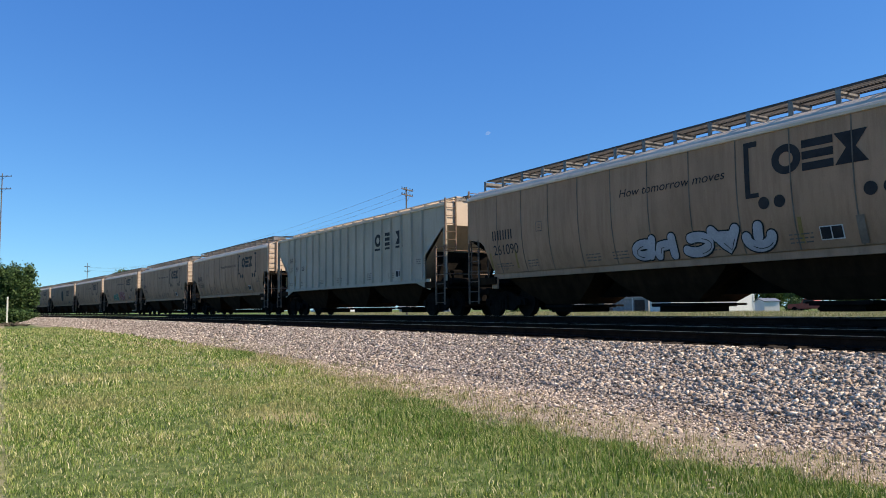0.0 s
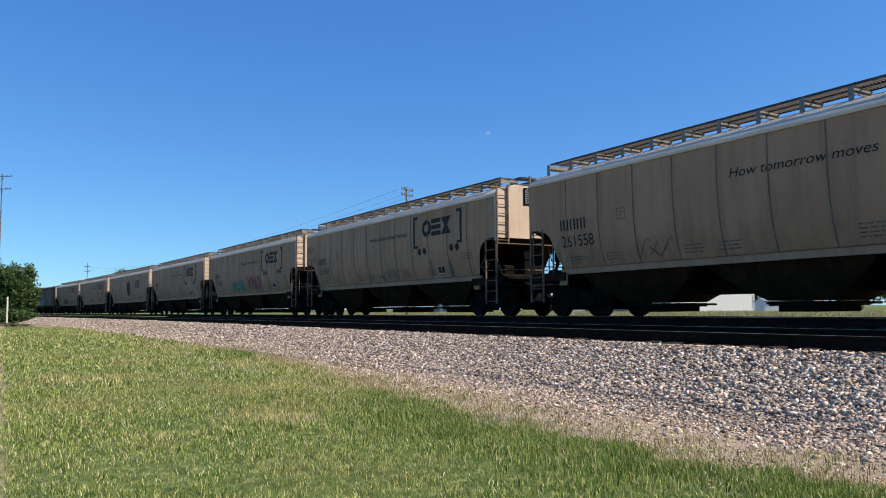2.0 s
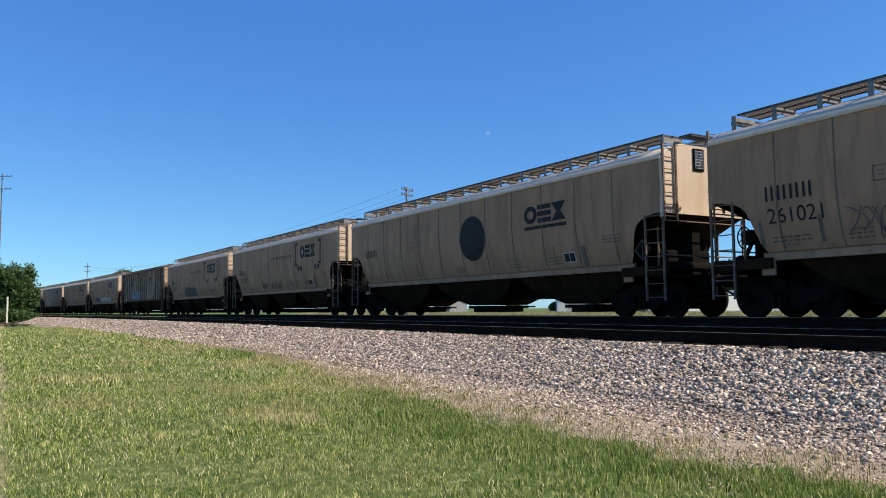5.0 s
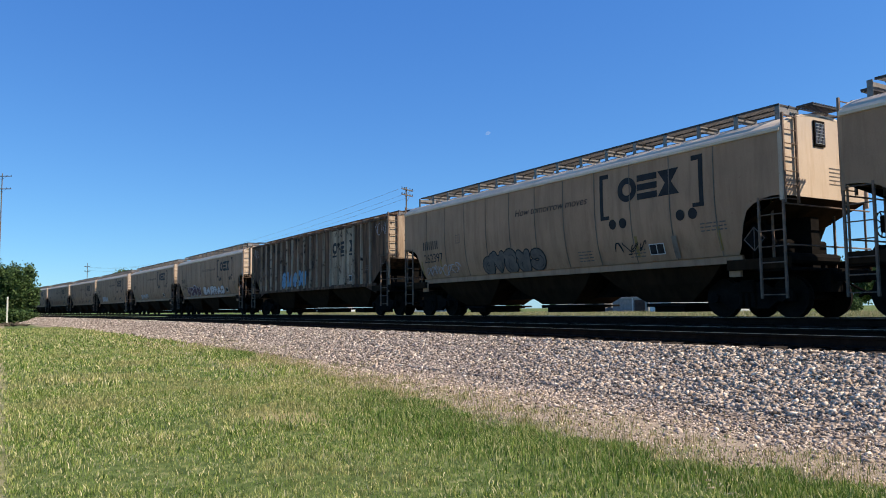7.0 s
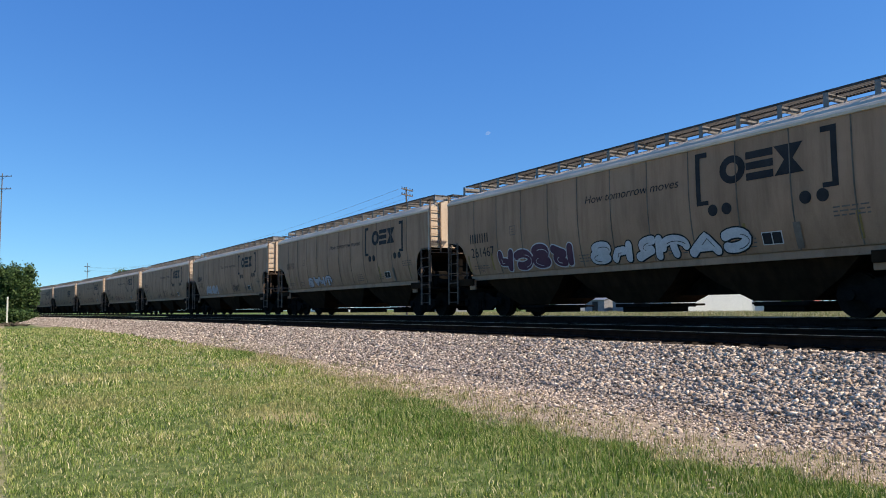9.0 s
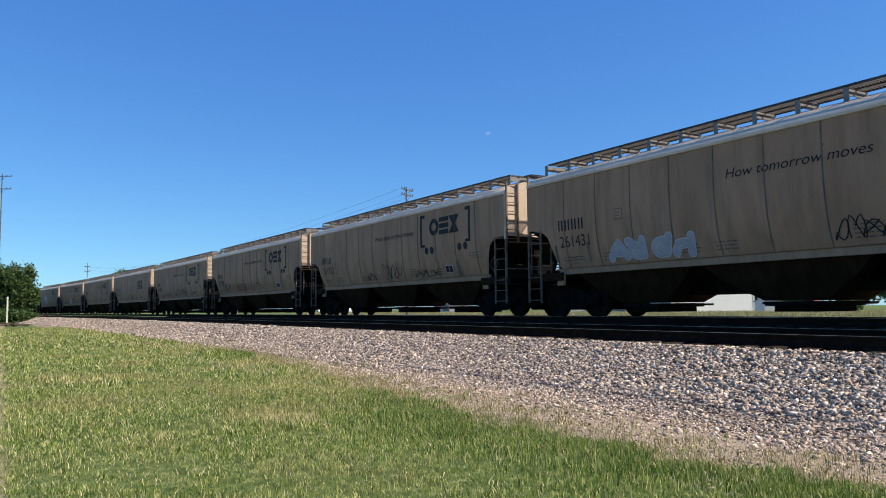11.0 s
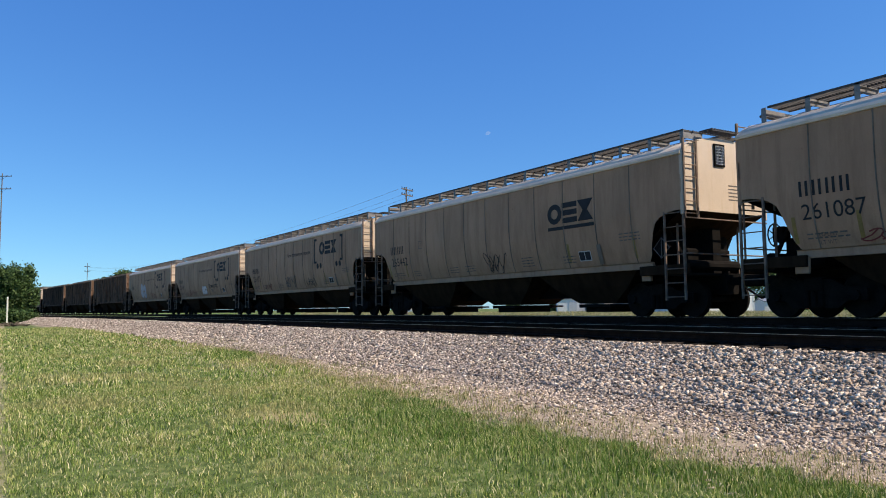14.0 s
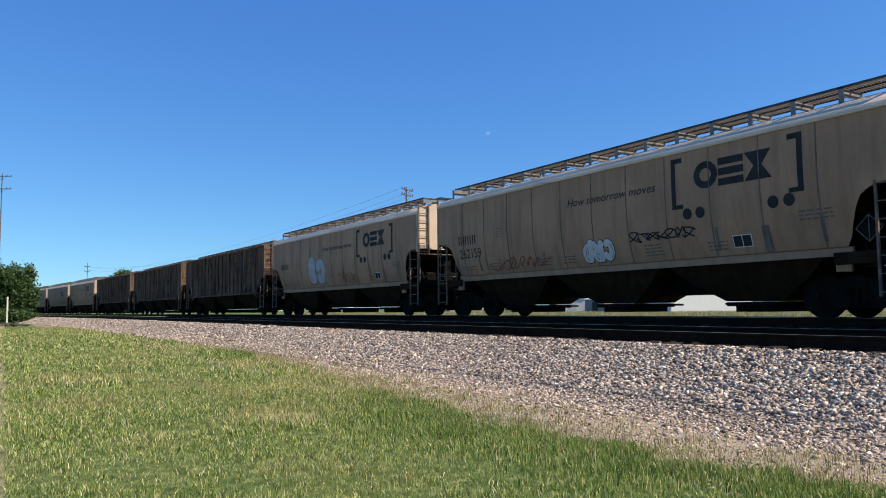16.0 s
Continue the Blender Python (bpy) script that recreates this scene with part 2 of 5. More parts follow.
# ---- mesh helpers ----
def link_mesh(name, me, materials, parent=None, label=""):
    for m in materials if isinstance(materials, (list, tuple)) else (materials,):
        me.materials.append(m)
    ob = new(name, me)
    if parent is not None:
        ob.parent = parent
    if label:
        tagged(ob, label)
    return ob


def part(name, bm, material, parent=None, label="", smooth=False):
    me = bpy.data.meshes.new(name)
    bmesh.ops.recalc_face_normals(bm, faces=bm.faces)
    if smooth:
        for f in bm.faces:
            f.smooth = True
    bm.to_mesh(me)
    bm.free()
    return link_mesh(name, me, material, parent, label)


def add_box(bm, x0, x1, y0, y1, z0, z1, bevel=0.0):
    vs = [bm.verts.new((x, y, z)) for x in (x0, x1) for y in (y0, y1) for z in (z0, z1)]
    fs = [bm.faces.new([vs[i] for i in q]) for q in ((0, 1, 3, 2), (4, 6, 7, 5), (0, 4, 5, 1), (2, 3, 7, 6), (0, 2, 6, 4), (1, 5, 7, 3))]
    if bevel:
        es = list({e for f in fs for e in f.edges})
        bmesh.ops.bevel(bm, geom=es, offset=bevel, segments=1, affect="EDGES")
    return vs


def box(x0, x1, y0, y1, z0, z1, bevel=0.0):
    bm = bmesh.new()
    add_box(bm, x0, x1, y0, y1, z0, z1, bevel)
    return bm


def add_bar(bm, a, b, r, sides=6):
    a, b = Vector(a), Vector(b)
    d = b - a
    m = Matrix.Translation((a + b) / 2) @ d.to_track_quat("Z", "Y").to_matrix().to_4x4()
    bmesh.ops.create_cone(bm, cap_ends=True, segments=sides, radius1=r, radius2=r, depth=d.length, matrix=m)


def add_prism(bm, poly, axis, lo, hi):
    """A polygon swept along an axis: poly holds the two other coordinates in order."""
    def at(p, s):
        c = list(p)
        c.insert(axis, s)
        return bm.verts.new(c)
    a, b = [at(p, lo) for p in poly], [at(p, hi) for p in poly]
    bm.faces.new(a)
    bm.faces.new(b[::-1])
    for i in range(len(poly)):
        j = (i + 1) % len(poly)
        bm.faces.new((a[i], a[j], b[j], b[i]))


def soup(name, verts, faces, material, smooth=False):
    """A mesh straight from numpy arrays of corners and equal-sided faces."""
    me = bpy.data.meshes.new(name)
    n = faces.shape[1]
    me.vertices.add(len(verts))
    me.vertices.foreach_set("co", verts.astype(np.float32).ravel())
    me.loops.add(faces.size)
    me.loops.foreach_set("vertex_index", faces.astype(np.int32).ravel())
    me.polygons.add(len(faces))
    me.polygons.foreach_set("loop_start", np.arange(0, faces.size, n, dtype=np.int32))
    me.update(calc_edges=True)
    me.validate()
    return link_mesh(name, me, material)


# ---- ground and tracks ----
def shoulder(y):
    """Height of the ballast across the two tracks."""
    return np.interp(y, [7.9, 8.5, 9.1, 10.55, 10.9, 13.5, 14.2, 18.4, 20.2, 21.2], [-1.26, -1.15, -0.96, -0.41, -0.47, -0.47, -0.30, -0.30, -0.58, -0.68])


def lawn_z(x, y):
    und = 0.03 * np.sin(0.7 * x + 0.3 * y) * np.sin(0.9 * y + 1.0) + 0.02 * np.sin(1.9 * x - 1.3 * y)
    base = np.interp(y, [0, 8.0, 12, 19, 22, 40], [GRASS_Z, GRASS_Z, GRASS_Z, GRASS_Z, FAR_Z - 0.03, FAR_Z])
    return base + und * np.clip((60 - np.abs(x)) / 60, 0, 1) * np.clip((9 - y) / 2, 0, 1)


def build_ground():
    xs = np.concatenate([-np.geomspace(2600, 42, 24), np.arange(-40, 6, 0.5), np.geomspace(6, 2600, 14)])
    ys = np.concatenate([-np.geomspace(2600, 3, 10), np.arange(-2, 9, 0.4), [9.5, 12, 16, 19, 20.5, 22, 25, 30, 40], np.geomspace(60, 2600, 14)])
    gx, gy = np.meshgrid(xs, ys)
    gz = lawn_z(gx, gy)
    v = np.stack([gx, gy, gz], -1).reshape(-1, 3)
    i = np.arange((len(ys) - 1) * len(xs)).reshape(len(ys) - 1, len(xs))[:, :-1].ravel()
    ob = soup("ground", v, np.stack([i, i + 1, i + 1 + len(xs), i + len(xs)], 1), GROUND)
    tagged(ob, "mown green lawn with dry straw patches and dirt", "ground", kind="structure")
    xs = np.concatenate([-np.geomspace(900, 62, 40), np.arange(-60, 30, 0.4), [60, 200]])
    ys = np.concatenate([np.arange(7.9, 10.6, 0.15), [10.55, 10.9, 13.5, 14.2, 18.4, 20.2, 21.2]])
    gx, gy = np.meshgrid(xs, np.unique(ys))
    rng = np.random.default_rng(3)
    gz = shoulder(gy) + 0.015 * rng.standard_normal(gx.shape) * (gy < 10.5)
    v = np.stack([gx, gy + bend(gx), gz], -1).reshape(-1, 3)
    n = len(xs)
    i = np.arange((gx.shape[0] - 1) * n).reshape(-1, n)[:, :-1].ravel()
    ob = soup("ballast_bed", v, np.stack([i, i + 1, i + 1 + n, i + n], 1), BALLAST)
    tagged(ob, "raised bed of grey-pink crushed stone under two tracks", "ballast", kind="structure")


def view_edge(y, margin=1.5):
    """The x at which the right border of the view crosses the line y."""
    return -y / math.tan(radians(YAW + FOV / 2)) + margin


def scatter_stones():
    rng = np.random.default_rng(11)
    base = np.array([(a, b, c) for a in (-1, 1) for b in (-1, 1) for c in (-1, 1)], float) * np.array([1.0, 0.72, 0.5])
    quad = np.array([(0, 1, 3, 2), (4, 6, 7, 5), (0, 4, 5, 1), (2, 3, 7, 6), (0, 2, 6, 4), (1, 5, 7, 3)])
    spots = []
    for x0, x1, n, s0, s1, ya, yb in ((-16, -2, 46000, 0.012, 0.040, 8.75, 10.65), (-16, -2, 8000, 0.010, 0.030, 8.2, 9.2), (-30, -16, 24000, 0.018, 0.044, 8.4, 10.65), (-60, -30, 14000, 0.03, 0.066, 8.3, 10.65),
                                       (-16, -2, 15000, 0.006, 0.018, 5.4, 8.9), (-40, -16, 4500, 0.012, 0.03, 7.0, 8.6), (-120, -60, 9000, 0.045, 0.09, 8.3, 10.65), (-16, -2, 500, 0.02, 0.04, 7.2, 8.6), (-16, -2, 9000, 0.009, 0.022, 7.7, 8.7), (-40, -16, 5000, 0.014, 0.03, 7.8, 8.7)):
        x, y = rng.uniform(x0, x1, n), rng.uniform(ya, yb, n)
        s = s0 + (s1 - s0) * rng.random(n) ** 2.0
        spots.append(np.stack([x, y, s], 1))
    p = np.concatenate(spots)
    p = p[p[:, 0] < -p[:, 1] / math.tan(radians(YAW + FOV / 2)) + 1.0]
    n = len(p)
    q = rng.standard_normal((n, 4))
    q /= np.linalg.norm(q, axis=1, keepdims=True)
    w, a, b, c = q.T
    rot = np.stack([1 - 2 * (b * b + c * c), 2 * (a * b - c * w), 2 * (a * c + b * w), 2 * (a * b + c * w), 1 - 2 * (a * a + c * c), 2 * (b * c - a * w),
                    2 * (a * c - b * w), 2 * (b * c + a * w), 1 - 2 * (a * a + b * b)], 1).reshape(n, 3, 3)
    k = 8
    shape = (base[None] + rng.uniform(-0.30, 0.30, (n, k, 3))) * rng.uniform(0.6, 1.35, (n, 1, 3))
    shape *= np.where(rng.random((n, k, 1)) < 0.22, 0.55, 1.0)          # broken corners
    v = np.einsum("nij,nkj->nki", rot, shape) * p[:, None, 2:3] * np.array([1.15, 1.15, 0.8])
    yw = p[:, 1] + bend(p[:, 0])
    z = np.maximum(np.where(p[:, 1] < 9.0, lawn_z(p[:, 0], yw), -9.0), np.where(p[:, 1] > 7.9, shoulder(p[:, 1]), -9.0)) + p[:, 2] * 0.25
    v += np.stack([p[:, 0], yw, z], 1)[:, None]
    f = quad[None] + (np.arange(n) * k)[:, None, None]
    ob = soup("ballast_stones", v.reshape(-1, 3), f.reshape(-1, 4), STONE)
    tagged(ob, "loose angular grey and pinkish crushed stones on the bank", "ballast stones", kind="stuff")


def blades(name, x, y, z, h, w, lean, material, label, category, seed, steps=2):
    rng = np.random.default_rng(seed)
    n = len(x)
    th, ph = rng.uniform(0, 2 * np.pi, n), rng.uniform(0, 2 * np.pi, n)
    side = np.stack([np.cos(th), np.sin(th), np.zeros(n)], 1) * w[:, None] / 2
    out = np.stack([np.cos(ph), np.sin(ph), np.zeros(n)], 1) * (h * lean * rng.random(n))[:, None]
    p = np.stack([x, y, z], 1)
    up = np.array([0, 0, 1.0])
    a, b = p - side, p + side
    tip = p + up * (h * np.sqrt(np.clip(1 - (lean * 0.6) ** 2, 0.2, 1)))[:, None] + out
    if steps == 1:
        v = np.stack([a, b, tip], 1).reshape(-1, 3)
        f = np.arange(n * 3).reshape(-1, 3)
    else:
        mid = p + up * (h * 0.55)[:, None] + out * 0.3
        c, d = mid - side * 0.7, mid + side * 0.7
        v = np.stack([a, b, c, d, tip], 1).reshape(-1, 3)
        o = (np.arange(n) * 5)[:, None]
        f = np.concatenate([o + [0, 1, 3], o + [0, 3, 2], o + [2, 3, 4]], 1).reshape(-1, 3)
    ob = soup(name, v, f, material)
    return tagged(ob, label, category, kind="stuff")


def lawn_border(x):
    """The ragged border of the lawn against the stony strip."""
    edge = np.interp(x, [-60, -40, -30, -21.6, -14, -8.8, -6.2, -4.9, -3.6, -2], [8.6, 8.4, 7.8, 7.2, 6.3, 5.5, 5.4, 5.55, 6.0, 6.5]) + 0.16 * np.sin(1.7 * x) + 0.17 * np.sin(4.3 * x + 1) + 0.09 * np.sin(11.7 * x)
    return np.minimum(edge, 8.2 + bend(x))


def patchy(x, y):
    return 0.5 + 0.25 * np.sin(0.9 * x + 0.5 * y + 1) * np.sin(1.3 * y - 0.4 * x) + 0.25 * np.sin(2.1 * x - 1.1 * y) * np.sin(0.6 * x + 1.9 * y)


def build_grass():
    rng = np.random.default_rng(5)
    sets = []
    for x0, x1, n, h0, wd in ((-9, -2, 230000, 0.058, 0.0075), (-16, -9, 170000, 0.07, 0.011), (-32, -16, 90000, 0.085, 0.022), (-80, -32, 70000, 0.10, 0.05)):
        x = rng.uniform(x0, x1, n)
        y = rng.uniform(-0.2, 9.2, n)
        keep = (y > -0.03 * x - 0.6) & (x < view_edge(y, 0.6)) & (y < lawn_border(x) + 0.22 * rng.standard_normal(n))
        d = (x + 10.0) ** 2 / 1.4 + (y - 3.7) ** 2 / 0.45          # the worn straw patch
        keep &= rng.random(n) < np.clip(d ** 0.7, 0.28, 1)
        keep &= (y > -0.028 * x + 0.05) | (x < -27) | (rng.random(n) < 0.25)
        tuft = np.sin(31 * x + 3 * np.sin(9 * y)) * np.sin(29 * y + 3 * np.sin(11 * x))
        keep &= rng.random(n) < (0.45 + 0.55 * patchy(x, y)) * np.clip(0.62 + 0.65 * tuft, 0.16, 1)
        x, y = x[keep], y[keep]
        near_edge = np.clip(1.2 - (lawn_border(x) - y), 0, 1)
        h = h0 * rng.uniform(0.5, 1.5, len(x)) * (1 + 0.9 * near_edge * rng.random(len(x))) * (0.7 + 0.6 * patchy(x, y)) * (0.85 + 0.4 * np.sin(5.1 * x + 2 * np.sin(3 * y)) * np.sin(4.7 * y + 2 * np.sin(2.3 * x)))
        sets.append((x, y, h, np.full(len(x), wd) * rng.uniform(0.6, 1.4, len(x))))
    x, y, h, w = (np.concatenate(s) for s in zip(*sets))
    blades("lawn_grass", x, y, lawn_z(x, y) - 0.005, h, w, 0.9, BLADE, "short mown green grass with straw-coloured blades", "grass", 6)
    # the lusher, taller blades along the border, and a bright tuft
    n = 42000
    x = np.concatenate([rng.uniform(-12, -2.5, n), rng.normal(-24.5, 1.1, 2500)])
    y = lawn_border(x) - np.concatenate([rng.exponential(0.55, n), np.abs(rng.normal(0.2, 0.5, 2500))]) + 0.12
    keep = (x < view_edge(y, 0.6)) & (y > 3.6) & ((rng.random(len(x)) < patchy(1.7 * x, 1.7 * y) + 0.15) | (x < -16)) & ((x < -16) | (rng.random(len(x)) < np.clip((x + 13) / 4, 0, 1)))
    x, y = x[keep], y[keep]
    h = rng.uniform(0.05, 0.13, len(x)) * np.where(x < -16, 1.7, 1.0)
    blades("border_grass", x, y, lawn_z(x, y) - 0.005, h, np.where(x < -16, 0.02, 0.008) * rng.uniform(0.7, 1.3, len(x)), 0.8, LUSH, "taller lush green grass along the gravel", "grass", 16)
    # sparse blades that creep out over the gravel
    n = 26000
    x = rng.uniform(-26, -2.5, n)
    y = lawn_border(x) + rng.exponential(0.7, n)
    keep = (y < 8.6 + bend(x)) & (x < view_edge(y, 0.6)) & (rng.random(n) < patchy(2.3 * x, 2.3 * y) ** 2 * 1.6)
    x, y = x[keep], y[keep]
    blades("creeping_grass", x, y, lawn_z(x, y) - 0.005, rng.uniform(0.025, 0.075, len(x)), np.full(len(x), 0.008), 1.0, BLADE, "sparse short grass creeping over the gravel", "grass", 17)
    # thin dry weeds on the stony strip, and tufts at its border
    xs, ys, hs = [], [], []
    for _ in range(1700):
        cx = rng.uniform(-34, -3)
        cy = lawn_border(cx) + abs(rng.normal(0, 0.9)) - 0.1
        if cy > 9.0 or cx > view_edge(cy, 0.5):
            continue
        m = rng.integers(4, 22)
        s = rng.uniform(0.03, 0.18)
        xs.append(rng.normal(cx, s, m)), ys.append(rng.normal(cy, s, m)), hs.append(rng.uniform(0.03, 0.15) * rng.uniform(0.4, 1.2, m))
    x, y, h = (np.concatenate(s) for s in (xs, ys, hs))
    z = np.maximum(lawn_z(x, y), np.where(y - bend(x) > 7.9, shoulder(y - bend(x)), -9)) - 0.005
    blades("dry_weeds", x, y, z, h, np.full(len(x), 0.009), 0.7, TALL, "thin dry weeds and stalks among the gravel", "weeds", 7)
    # rough grass beyond the tracks
    n = 110000
    y = 22 + 72 * rng.random(n) ** 1.3
    x = -y * rng.uniform(0.45, 2.6, n)
    h = 0.30 * rng.uniform(0.4, 1.5, n)
    blades("rough_grass", x, y, lawn_z(x, y) - 0.01, h, np.full(n, 0.06), 0.5, TALL, "uncut pale seed grass beyond the tracks", "grass", 8, 1)


def rail_profile(yc, z):
    half = [(0.075, -0.17), (0.075, -0.155), (0.012, -0.135), (0.010, -0.05), (0.036, -0.038), (0.036, -0.006), (0.028, 0.0)]
    return [(yc + a, z + b) for a, b in half] + [(yc - a, z + b) for a, b in half[::-1]]


def sweep(bm, prof):
    """A rail's profile carried along the curving line."""
    rings = [[bm.verts.new((x, y + bend(x), z)) for y, z in prof] for x in [150, 60, 20] + list(range(8, -240, -6)) + [-400, -900]]
    for a, b in zip(rings, rings[1:]):
        for i in range(len(prof)):
            j = (i + 1) % len(prof)
            bm.faces.new((a[i], a[j], b[j], b[i]))
    bm.faces.new(rings[0])
    bm.faces.new(rings[-1][::-1])


def build_track(name, yc, heads, tie_z, x_ties, label):
    track = tagged(new(name), label, "railway track", kind="structure")
    for y, z in zip((yc - 0.755, yc + 0.755), heads):
        bm = bmesh.new()
        prof = rail_profile(y, z)
        sweep(bm, prof)
        part("rail", bm, RAIL, track, "rusty steel rail with a worn bright head")
        bm = bmesh.new()
        sweep(bm, [(y - 0.03, z), (y + 0.03, z), (y + 0.03, z + 0.003), (y - 0.03, z + 0.003)])
        part("rail_head", bm, RAIL_TOP, track, "polished bright rail head")
    rng = random.Random(4)
    mesh = None
    x = x_ties[1]
    while x > x_ties[0]:
        if mesh is None:
            ob = part("tie", box(-0.115, 0.115, -1.3, 1.3, -0.18, 0.0, 0.012), TIE, track)
            mesh = ob.data
        else:
            ob = new("tie", mesh)
            ob.parent = track
        ob.location = (x + rng.uniform(-0.02, 0.02), yc + bend(x) + rng.uniform(-0.04, 0.04), tie_z + rng.uniform(-0.012, 0.012))
        ob.rotation_euler = (0, 0, rng.uniform(-0.02, 0.02))
        x -= 0.52
    bm = bmesh.new()          # plates and spikes
    x = x_ties[1]
    while x > -45:
        for y, z in zip((yc - 0.755 + bend(x), yc + 0.755 + bend(x)), heads):
            add_box(bm, x - 0.09, x + 0.09, y - 0.17, y + 0.17, tie_z, z - 0.168)
            for s in (-0.1, 0.1):
                add_box(bm, x - 0.05, x - 0.03, y + s - 0.012, y + s + 0.012, tie_z, z - 0.13)
        x -= 0.52
    part("tie_plates", bm, RAIL, track, "rusty tie plates with spikes")


# ---- hopper cars: local x runs back from the front end, y inwards from the near side, z up from the rail head ----
WIDTH = 3.2
shared = {}
CURVED = ([1.34, 1.5, 1.7, 1.95, 2.25, 2.6, 3.0, 3.5, 4.02], [0.30, 0.23, 0.165, 0.10, 0.05, 0.015, 0.0, 0.0, 0.01])


def side_y(z, flat):
    return 0.10 if flat else float(np.interp(z, *CURVED))


def sheet(cols, lows, highs, rows, flat, lift=0.0):
    """A piece of skin that follows the car's side: columns of x, each from low to high z."""
    bm = bmesh.new()
    grid = []
    for x, lo, hi in zip(cols, lows, highs):
        grid.append([bm.verts.new((x, side_y(lo + (hi - lo) * j / rows, flat) - lift, lo + (hi - lo) * j / rows)) for j in range(rows + 1)])
    for a, b in zip(grid, grid[1:]):
        for j in range(rows):
            bm.faces.new((a[j], b[j], b[j + 1], a[j + 1]))
    return bm


def add_sheet(bm, cols, lows, highs, rows, flat, lift):
    grid = []
    for x, lo, hi in zip(cols, lows, highs):
        grid.append([bm.verts.new((x, side_y(lo + (hi - lo) * j / rows, flat) - lift, lo + (hi - lo) * j / rows)) for j in range(rows + 1)])
    for a, b in zip(grid, grid[1:]):
        for j in range(rows):
            bm.faces.new((a[j], b[j], b[j + 1], a[j + 1]))


def bar_on_side(bm, x0, x1, z0, z1, flat, lift=0.008, tilt=0.0):
    n = max(1, int((x1 - x0) / 0.5))
    xs = [x0 + (x1 - x0) * i / n for i in range(n + 1)]
    rows = max(1, int((z1 - z0) / 0.15))
    add_sheet(bm, xs, [z0] * (n + 1), [z1] * (n + 1), rows, flat, lift)


def disc_on_side(bm, cx, cz, r, flat, lift=0.008, inner=0.0, n=24, sx=1.0):
    ring = []
    for i in range(n):
        a = 2 * math.pi * i / n
        pts = []
        for q in ((inner, r) if inner else (0.0, r)):
            z = cz + q * math.sin(a)
            pts.append(bm.verts.new((cx + sx * q * math.cos(a), side_y(z, flat) - lift, z)))
        ring.append(pts)
    for i in range(n):
        a, b = ring[i], ring[(i + 1) % n]
        bm.faces.new((a[0], a[1], b[1], b[0]))


def poly_on_side(bm, pts, flat, lift=0.008):
    bm.faces.new([bm.verts.new((x, side_y(z, flat) - lift, z)) for x, z in pts])


def words(text, x, z, size, flat, material, parent, name="lettering", shear=0.0, width=1.0, lift=0.008):
    cu = bpy.data.curves.new("text", "FONT")
    cu.body, cu.size, cu.shear = text, size, shear
    ob = bpy.data.objects.new("text", cu)
    scene.collection.objects.link(ob)
    me = bpy.data.meshes.new_from_object(ob)
    bpy.data.objects.remove(ob)
    for v in me.vertices:
        px, pz = v.co.x * width, v.co.y
        v.co = (x + px, side_y(z + pz, flat) - lift, z + pz)
    me.materials.clear()
    me.name = name
    return link_mesh(name, me, material, parent)


def mirrored(bm):
    """The same piece on the far side of the car."""
    for v in bm.verts:
        v.co.y = WIDTH - v.co.y
    return bm


def build_ladder(name, a, b, out, z0, z1, rungs, car, label):
    """Two stiles at the plan points a and b, and round rungs, each a piece of its own; out is the way it stands off."""
    a, b, out = Vector((*a, 0)), Vector((*b, 0)), Vector((*out, 0))
    bm = bmesh.new()
    for p in (a, b):
        add_box(bm, p.x - 0.024, p.x + 0.024, p.y - 0.024, p.y + 0.024, z0, z1)
    lad = part(name, bm, LADDER, car, label)
    key = ("rung", round((b - a).length, 3), round((b - a).x, 2))
    for i in range(rungs):
        z = z0 + 0.08 + (z1 - z0 - 0.14) * i / (rungs - 1)
        if key not in shared:
            bm = bmesh.new()
            add_bar(bm, (a - b) / 2, (b - a) / 2, 0.014, 5)
            rung = part("rung", bm, LADDER, lad)
            shared[key] = rung.data
        else:
            rung = new("rung", shared[key])
            rung.parent = lad
        rung.location = (a + b) / 2 + out * 0.012 + Vector((0, 0, z))


def wheelset_mesh():
    bm = bmesh.new()
    turn = Matrix.Rotation(radians(90), 4, "X")
    for s in (-1, 1):
        y = s * 0.755
        for r0, r1, d, off in ((0.46, 0.455, 0.10, 0.0), (0.49, 0.49, 0.03, -s * 0.06)):
            bmesh.ops.create_cone(bm, cap_ends=True, segments=28, radius1=r0, radius2=r1, depth=d, matrix=Matrix.Translation((0, y + off, 0)) @ turn)
        bmesh.ops.create_cone(bm, cap_ends=True, segments=14, radius1=0.13, radius2=0.13, depth=0.16, matrix=Matrix.Translation((0, y, 0)) @ turn)
        for i in range(4):
            a = i * math.pi / 2
            add_bar(bm, (0.3 * math.cos(a), y + s * 0.045, 0.3 * math.sin(a)), (0.3 * math.cos(a), y + s * 0.056, 0.3 * math.sin(a)), 0.05, 8)
    bmesh.ops.create_cone(bm, cap_ends=True, segments=10, radius1=0.08, radius2=0.08, depth=2.1, matrix=turn)
    me = bpy.data.meshes.new("wheelset")
    bm.to_mesh(me)
    bm.free()
    me.materials.append(STEEL)
    return me




